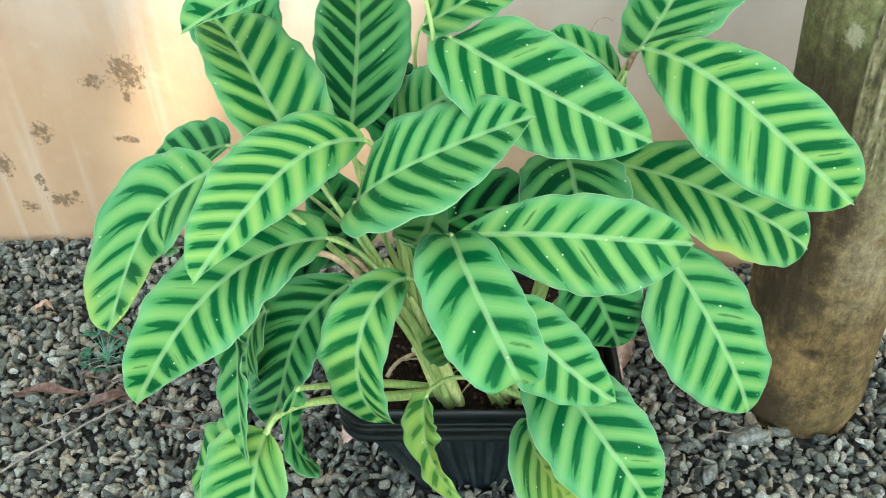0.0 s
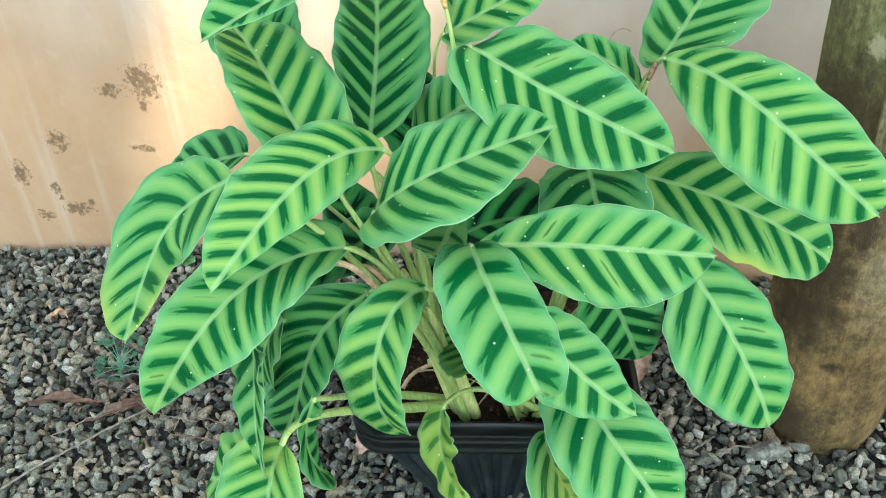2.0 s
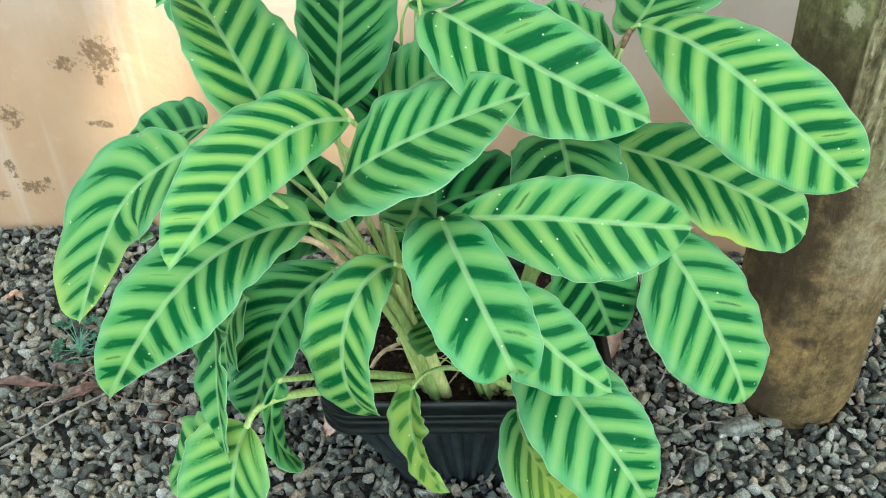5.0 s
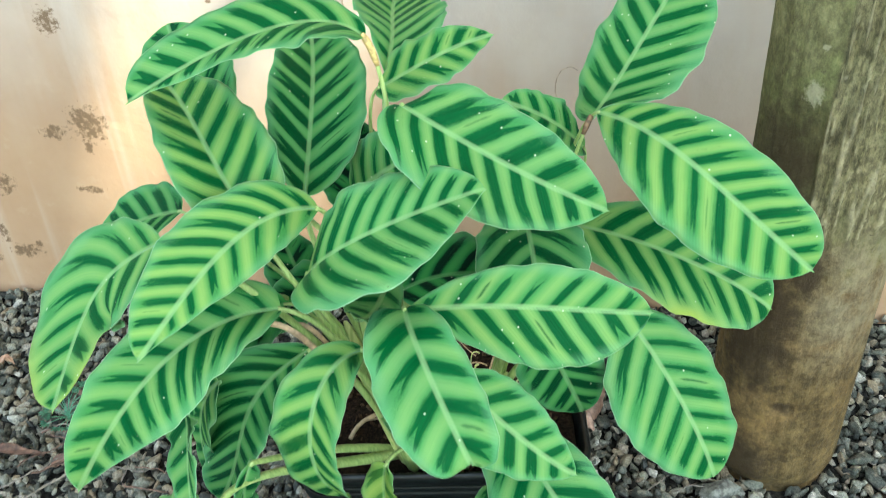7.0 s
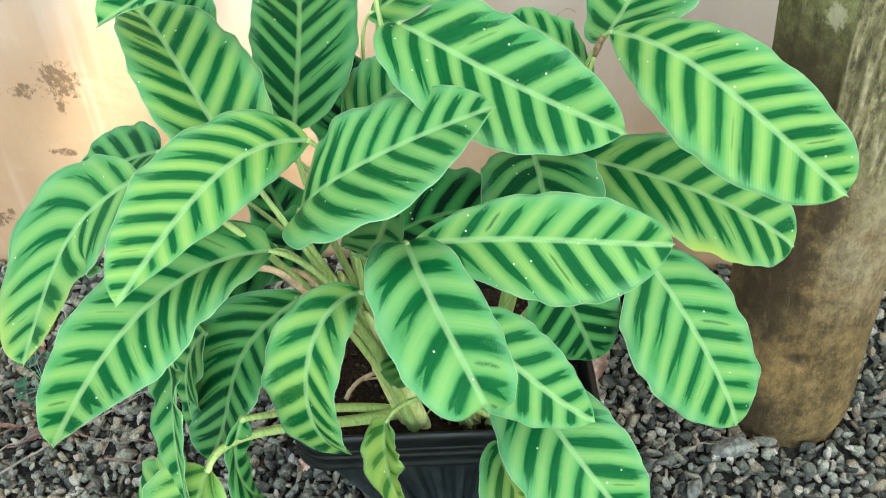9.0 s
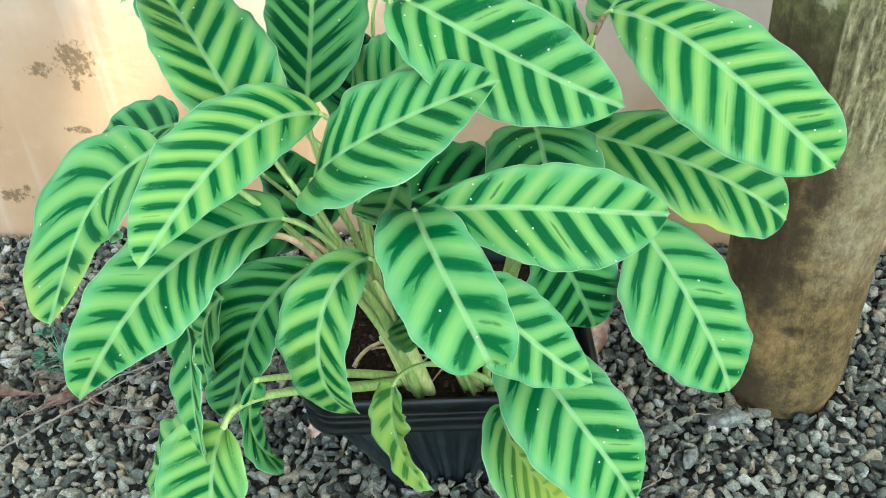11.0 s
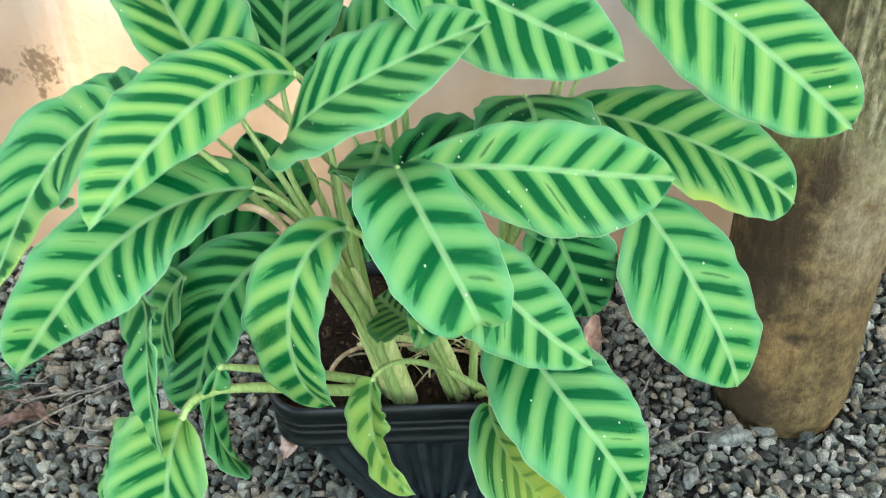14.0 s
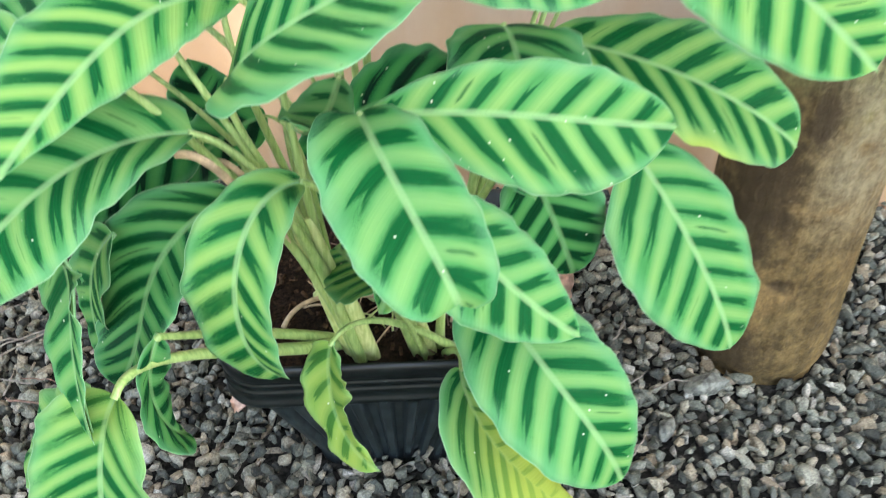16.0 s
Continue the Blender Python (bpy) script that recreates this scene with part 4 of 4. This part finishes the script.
grow_leaf((0.190, 1.010, 0.500), (0.210, 0.950, 0.500), (0.225, 0.905, 0.503), (0.250, 0.870, 0.508), width=0.075, facing=(-0.253, -0.231, 0.940), cup=0.08, twist=0.02, shape=(0.55, 0.60, 0.55, 0.60, 0.00), shoot="far", tone=0.3)
grow_leaf((0.092, 0.957, 0.535), (0.091, 0.899, 0.524), (0.088, 0.857, 0.535), (0.083, 0.832, 0.567), width=0.049, facing=(0.211, -0.153, 0.965), cup=0.06, twist=-0.00, shape=(0.55, 0.60, 0.55, 0.60, 0.11), shoot="front", thick=0.7, tone=0)
grow_leaf((-0.091, 0.802, 0.322), (-0.095, 0.800, 0.300), (-0.164, 0.788, 0.260), (-0.178, 0.814, 0.242), width=0.093, facing=(-0.271, -0.537, 0.799), cup=-0.00, twist=0.01, shape=(0.59, 0.35, 0.55, 0.60, 0.02), stalk=False, age=tired_age, tone=0.7)
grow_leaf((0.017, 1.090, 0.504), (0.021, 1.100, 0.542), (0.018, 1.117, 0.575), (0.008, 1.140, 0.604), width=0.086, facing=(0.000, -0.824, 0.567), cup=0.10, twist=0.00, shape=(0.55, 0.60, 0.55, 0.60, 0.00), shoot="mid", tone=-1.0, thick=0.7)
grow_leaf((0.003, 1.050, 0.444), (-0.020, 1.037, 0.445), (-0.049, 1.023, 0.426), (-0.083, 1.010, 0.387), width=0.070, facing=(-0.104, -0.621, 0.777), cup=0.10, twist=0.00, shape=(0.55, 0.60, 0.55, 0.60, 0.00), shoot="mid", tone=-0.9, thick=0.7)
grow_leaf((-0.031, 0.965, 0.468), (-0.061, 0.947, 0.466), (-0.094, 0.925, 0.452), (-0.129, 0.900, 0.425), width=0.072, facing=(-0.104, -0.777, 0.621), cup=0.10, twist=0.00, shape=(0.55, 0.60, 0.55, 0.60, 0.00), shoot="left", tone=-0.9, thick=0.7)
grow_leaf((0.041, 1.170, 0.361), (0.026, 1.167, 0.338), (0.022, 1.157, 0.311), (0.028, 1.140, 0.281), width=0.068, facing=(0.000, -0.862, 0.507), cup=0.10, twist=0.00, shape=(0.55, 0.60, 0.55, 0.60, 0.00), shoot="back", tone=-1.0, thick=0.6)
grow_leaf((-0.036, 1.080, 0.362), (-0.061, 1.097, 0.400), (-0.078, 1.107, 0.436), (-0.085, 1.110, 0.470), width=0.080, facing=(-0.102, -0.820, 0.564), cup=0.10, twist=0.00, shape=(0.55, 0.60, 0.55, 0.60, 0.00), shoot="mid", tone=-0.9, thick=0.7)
build_sheaths()
for points, radius in ((((-0.029, 0.900, 0.492), (-0.010, 0.890, 0.508), (0.012, 0.892, 0.490), (0.030, 0.930, 0.400)), 0.0042),
                       (((-0.010, 0.930, 0.470), (0.006, 0.925, 0.478), (0.024, 0.935, 0.440), (0.036, 0.955, 0.370)), 0.0032)):
    spine = bezier(points, 24)
    under_plant(linked("dry_sheath", tube_mesh("dry_sheath", spine, np.interp(np.linspace(0, 1, 24), (0, 0.15, 0.8, 1), (0.5, 1.0, 0.9, 0.5)) * radius, 9, 0.5), STRAW, None, "dry tan leaf sheath"))

# ---- gravel ----
def stone_templates(count, points, seed):
    """Angular crushed stones: the hulls of a few scattered points."""
    rng, made = np.random.RandomState(seed), []
    for _ in range(count):
        bm = bmesh.new()
        cloud = rng.normal(size=(points, 3))
        cloud /= np.linalg.norm(cloud, axis=1, keepdims=True) * rng.uniform(1.0, 1.25, size=(points, 1))
        cloud = np.sign(cloud) * np.abs(cloud) ** 0.85 * rng.uniform((0.85, 0.60, 0.45), (1.5, 1.0, 0.8))
        for co in cloud:
            bm.verts.new(co)
        hull = bmesh.ops.convex_hull(bm, input=bm.verts[:])
        bmesh.ops.delete(bm, geom=list(set(hull["geom_interior"] + hull["geom_unused"])), context="VERTS")
        if points > 11:
            bmesh.ops.bevel(bm, geom=bm.edges[:], offset=0.02, segments=1, affect="EDGES")
        bmesh.ops.triangulate(bm, faces=bm.faces[:])
        bm.verts.index_update()
        made.append((np.array([v.co[:] for v in bm.verts]), np.array([[v.index for v in f.verts] for f in bm.faces])))
        bm.free()
    return made


def spin(rng):
    q = rng.normal(size=4)
    w, x, y, z = q / np.linalg.norm(q)
    return np.array([[1 - 2 * (y * y + z * z), 2 * (x * y - z * w), 2 * (x * z + y * w)], [2 * (x * y + z * w), 1 - 2 * (x * x + z * z), 2 * (y * z - x * w)], [2 * (x * z - y * w), 2 * (y * z + x * w), 1 - 2 * (x * x + y * y)]])


INVERSE_POT = np.array(POT.inverted())


def blocked(x, y):
    if (x - 0.58) ** 2 + (y - 1.27) ** 2 < 0.091 ** 2:
        return True
    px, py = (INVERSE_POT @ np.array((x, y, 0, 1)))[:2]
    return abs(px) < 0.098 and abs(py) < 0.104


def near_bed(x, y):
    """The stretch of gravel along the front of the pot and post."""
    return 0.0 < x < 0.62 and 0.90 < y < 1.10


def build_gravel():
    rng = np.random.RandomState(11)
    bed = tagged(new("gravel"), "loose bed of grey crushed stone gravel", "gravel", kind="stuff")
    fine, rough = stone_templates(14, 15, 3), stone_templates(10, 11, 4)
    meshes = []
    for verts, faces in fine:
        mesh = sheet("stone", verts, faces.tolist())
        mesh.materials.append(STONE)
        meshes.append(mesh)
    verts, faces, total, singles = [], [], 0, 0
    for layer, (step, low, high, lift) in enumerate(((0.0165, 0.0085, 0.0130, -0.007), (0.0158, 0.0058, 0.0128, 0.002))):
        for gx in np.arange(-1.10, 0.98, step):
            for gy in np.arange(0.70, 1.56, step):
                x, y = gx + rng.uniform(-0.5, 0.5) * step, gy + rng.uniform(-0.5, 0.5) * step
                size = rng.uniform(low, high) * (1.5 if rng.rand() < 0.05 else 1.0)
                turn, pick, up = spin(rng), rng.randint(1000), rng.uniform(-0.003, 0.004)
                if blocked(x, y) or y > 1.54:
                    continue
                z = ground_height(x, y) + lift + up
                if layer and near_bed(x, y) and singles < 300 and rng.rand() < 0.40:
                    ob = new("stone", meshes[pick % len(meshes)])
                    ob.parent = bed
                    ob.matrix_local = Matrix.Translation((x, y, z)) @ Matrix(turn.tolist()).to_4x4() @ Matrix.Scale(size, 4)
                    singles += 1
                    continue
                v, f = (fine if layer else rough)[pick % (14 if layer else 10)]
                verts.append(v @ turn.T * size + (x, y, z))
                faces.append(f + total)
                total += len(v)
    verts, faces = np.concatenate(verts), np.concatenate(faces)
    mesh = bpy.data.meshes.new("gravel_rest")
    mesh.vertices.add(len(verts))
    mesh.vertices.foreach_set("co", verts.astype(np.float32).ravel())
    mesh.loops.add(faces.size)
    mesh.loops.foreach_set("vertex_index", faces.astype(np.int32).ravel())
    mesh.polygons.add(len(faces))
    mesh.polygons.foreach_set("loop_start", np.arange(0, faces.size, 3, dtype=np.int32))
    mesh.update(calc_edges=True)
    mesh.validate()
    tagged(linked("gravel_rest", mesh, STONE, bed, smooth=False), kind="stuff")


build_gravel()


# ---- litter ----
def strand(name, points, radius, material, label, category):
    spine = bezier(points, 24)
    wob = np.array([[noise.noise(Vector((p[0] * 60, p[1] * 60, 1.0))), noise.noise(Vector((p[0] * 60, p[1] * 60, 5.0))), 0.4 * noise.noise(Vector((p[0] * 60, p[1] * 60, 9.0)))] for p in spine]) * 0.004
    ob = linked(name, tube_mesh(name, spine + wob, np.interp(np.linspace(0, 1, 24), (0, 0.1, 0.8, 1), (0.6, 1.0, 0.8, 0.35)) * radius, 7), material)
    return tagged(ob, label, category, group="dry stalks on the gravel" if name == "dry_stalk" else "")


STALKS_BY_WALL = (
    (((-0.62, 0.90, 0.012), (-0.53, 1.02, 0.020), (-0.457, 1.103, 0.016), (-0.366, 1.21, 0.014)), 0.0022), (((-0.575, 1.037, 0.012), (-0.53, 1.08, 0.018), (-0.50, 1.12, 0.012)), 0.0016),
    (((-0.496, 1.151, 0.013), (-0.45, 1.165, 0.019), (-0.40, 1.178, 0.013)), 0.0020), (((-0.391, 1.072, 0.012), (-0.385, 1.09, 0.02), (-0.397, 1.118, 0.013)), 0.0014),
    (((-0.44, 1.150, 0.015), (-0.40, 1.185, 0.020), (-0.35, 1.21, 0.014)), 0.0015))
STALKS_BY_POST = (
    (((0.193, 0.950, 0.014), (0.180, 0.985, 0.022), (0.215, 0.992, 0.014)), 0.0014), (((0.412, 1.075, 0.014), (0.395, 1.01, 0.026), (0.335, 1.000, 0.013)), 0.0011),
    (((0.384, 1.231, 0.013), (0.398, 1.245, 0.022), (0.403, 1.275, 0.013)), 0.0018), (((0.392, 1.144, 0.013), (0.41, 1.155, 0.021), (0.425, 1.175, 0.013)), 0.0013),
    (((0.430, 1.145, 0.013), (0.45, 1.155, 0.022), (0.475, 1.160, 0.014)), 0.0014))
for points, radius in STALKS_BY_WALL + STALKS_BY_POST:
    strand("dry_stalk", points, radius * 0.85, GREY_STRAW, "thin dry straw-coloured stalk lying on gravel", "stalk")
scatter = random.Random(8)
for n in range(11):
    a, size = scatter.uniform(-0.5, 0.9), scatter.uniform(0.05, 0.13)
    x, y = scatter.uniform(-0.58, -0.36), scatter.uniform(1.05, 1.20)
    ahead = Vector((math.cos(a), math.sin(a), 0)) * size
    start = Vector((x, y, 0.013))
    bow = Vector((scatter.uniform(-0.012, 0.012), scatter.uniform(-0.012, 0.012), scatter.uniform(0.004, 0.012)))
    strand("dry_stalk", (start, start + ahead * 0.5 + bow, start + ahead), scatter.uniform(0.0009, 0.0019), scatter.choice((BROWN, GREY_STRAW, BROWN)), "thin dry brown stalk lying on gravel", "stalk")
strand("dry_twig", ((-0.592, 1.290, 0.014), (-0.565, 1.25, 0.018), (-0.50, 1.240, 0.016)), 0.0055, BROWN, "curved dark brown twig lying on gravel", "twig")


def litter_in_pot():
    rng = random.Random(21)
    mat = tagged(new("plant_litter"), "dry roots and straw lying on potting soil", "litter", kind="stuff")
    for n in range(52):
        a, r = rng.uniform(0, 6.28), rng.uniform(0.02, 0.115)
        p = Vector((0.112 + r * math.cos(a), 1.125 + r * math.sin(a), 0.186))
        b = rng.uniform(0, 6.28)
        q = p + Vector((math.cos(b), math.sin(b), 0)) * rng.uniform(0.03, 0.09)
        q.x, q.y = min(max(q.x, -0.02), 0.245), min(max(q.y, 1.01), 1.25)
        m = (p + q) / 2 + Vector((rng.uniform(-0.015, 0.015), rng.uniform(-0.015, 0.015), rng.uniform(0.008, 0.035)))
        linked("root", tube_mesh("root", bezier((p, m, q), 12), np.linspace(1, 0.5, 12) * rng.uniform(0.0007, 0.0019), 6), rng.choice((STRAW, STRAW, BROWN, SHEATH)), mat)
    chips = bmesh.new()
    for n in range(420):
        x, y = rng.uniform(-0.05, 0.26), rng.uniform(1.0, 1.26)
        size = rng.uniform(0.0018, 0.0055)
        turned = pose(x, y, 0.1795 + rng.uniform(0.0, 0.006), rng.uniform(0, 360), rng.uniform(0, 360), rng.uniform(0, 360))
        bmesh.ops.create_cube(chips, size=size, matrix=turned @ Matrix.Diagonal((rng.uniform(1.0, 3.0), 1.0, rng.uniform(0.3, 0.8), 1.0)))
    tagged(part("soil_crumbs", chips, CRUMB, mat, smooth=False), kind="stuff")
    for points, radius in ((((-0.006, 1.035, 0.190), (0.01, 1.07, 0.225), (0.06, 1.078, 0.205), (0.12, 1.08, 0.205), (0.19, 1.079, 0.192)), 0.0030), (((0.02, 1.09, 0.19), (0.07, 1.09, 0.225), (0.14, 1.07, 0.195)), 0.0055),
                           (((0.161, 1.06, 0.188), (0.165, 1.10, 0.25), (0.172, 1.147, 0.25)), 0.0022), (((0.175, 1.06, 0.188), (0.185, 1.09, 0.24), (0.180, 1.12, 0.24)), 0.0018)):
        linked("root", tube_mesh("root", bezier(points, 20), np.linspace(1, 0.6, 20) * radius, 8), STRAW if radius < 0.005 else SHEATH, mat)


litter_in_pot()


def dead_leaf(place, length, width, turn, curl, material, label):
    """A dry leaf, curled along its length, with a ragged edge."""
    nu, nv = 22, 9
    verts, faces = [], []
    for layer in (0.0, 0.0012):
        for i in range(nu + 1):
            u = i / nu
            half = width / 2 * math.sin(math.pi * min(1, max(0, 0.04 + 0.92 * u))) ** 0.7
            for j in range(nv):
                v = -1 + 2 * j / (nv - 1)
                ragged = 1 + 0.25 * noise.noise(Vector((u * 9, v * 3, turn)))
                a = v * curl
                y = half * ragged * math.sin(a) / max(curl, 0.1)
                z = half * (1 - math.cos(a)) / max(curl, 0.1) + 0.012 * noise.noise(Vector((u * 3.5, v * 1.5, turn + 4))) + 0.010 * math.sin(u * 3.1)
                verts.append(((u - 0.5) * length, y, z + layer))
    m, count = nv, (nu + 1) * nv
    for i in range(nu):
        for j in range(nv - 1):
            q = (i * m + j, i * m + j + 1, (i + 1) * m + j + 1, (i + 1) * m + j)
            faces += [q[::-1], tuple(count + k for k in q)]
        for j in (0, m - 1):
            q = (i * m + j, (i + 1) * m + j, count + (i + 1) * m + j, count + i * m + j)
            faces.append(q)
    ob = linked("dead_leaf", sheet("dead_leaf", verts, faces), material)
    ob.matrix_world = pose(*place, 0, 0, turn)
    return tagged(ob, label, "leaf", group="dead leaves on the gravel")


DRY_PINK = plain_material("dry_pink_leaf", (0.42, 0.27, 0.20), 0.75, 70.0, 0.4, 0.5)
ORANGE = plain_material("dry_orange_leaf", (0.44, 0.27, 0.18), 0.7, 80.0, 0.3, 0.4)
dead_leaf((-0.600, 1.112, 0.004), 0.115, 0.026, 8, 1.6, BROWN, "curled reddish-brown dead leaf on gravel")
dead_leaf((-0.490, 1.112, 0.004), 0.065, 0.036, 20, 1.0, BROWN, "ragged brown dead leaf on gravel")
dead_leaf((-0.465, 1.125, 0.008), 0.055, 0.022, -35, 1.4, BROWN, "ragged brown dead leaf on gravel")
dead_leaf((-0.717, 1.309, 0.012), 0.030, 0.018, 40, 1.0, ORANGE, "small pale orange dry leaf on gravel")
dead_leaf((-0.598, 1.296, 0.012), 0.026, 0.018, -20, 1.2, ORANGE, "small pale orange dry leaf on gravel")
dead_leaf((-0.085, 1.100, 0.010), 0.060, 0.036, 75, 0.6, DRY_PINK, "dry pinkish-brown leaf on gravel beside the pot")
upright = dead_leaf((0.318, 1.310, 0.035), 0.085, 0.050, 60, 1.5, DRY_PINK, "curled pinkish-brown dead leaf standing against gravel")
upright.matrix_world = pose(0.318, 1.310, 0.040, 0, -62, 75)
dead_leaf((0.296, 1.272, 0.012), 0.050, 0.032, 140, 1.3, DRY_PINK, "curled pinkish-brown dead leaf on gravel")


def build_weed():
    """A small seedling with lobed leaves."""
    rng = random.Random(3)
    root = tagged(new("weed"), "tiny blue-green weed sprouting from gravel", "weed")
    root.location = (-0.535, 1.195, 0.004)
    for n in range(16):
        a, reach, lift = n * 2.4, rng.uniform(0.018, 0.046), rng.uniform(0.02, 0.060)
        end = Vector((math.cos(a) * reach, math.sin(a) * reach, lift))
        linked("stem", tube_mesh("stem", bezier(((0, 0, 0), (0, 0, lift * 0.7), end), 8), np.linspace(0.0010, 0.0005, 8), 5), WEED, root)
        bm = bmesh.new()
        for m in range(5):
            b = a + (m - 2) * 0.55
            tip = end + Vector((math.cos(b) * 0.014, math.sin(b) * 0.014, 0.004))
            across = Vector((-math.sin(b), math.cos(b), 0)) * 0.003
            mid = (end + tip) / 2
            bm.faces.new([bm.verts.new(q) for q in (end, mid + across + Vector((0, 0, 0.001)), tip, mid - across + Vector((0, 0, 0.001)))])
        bmesh.ops.solidify(bm, geom=bm.faces[:], thickness=0.0004)
        part("leaf", bm, WEED, root)


build_weed()


def build_boulder(place, size, turn, seed):
    verts, faces = stone_templates(1, 26, seed)[0]
    mesh = sheet("stone", verts * size, faces.tolist())
    ob = linked("large_stone", mesh, GREY_STONE, smooth=False)
    ob.matrix_world = pose(*place, 0, 0, turn)
    return tagged(ob, "larger grey stone among gravel beside the post", "stone")


build_boulder((0.497, 1.160, 0.010), 0.024, 20, 31)
build_boulder((0.440, 1.085, 0.006), 0.017, 70, 32)
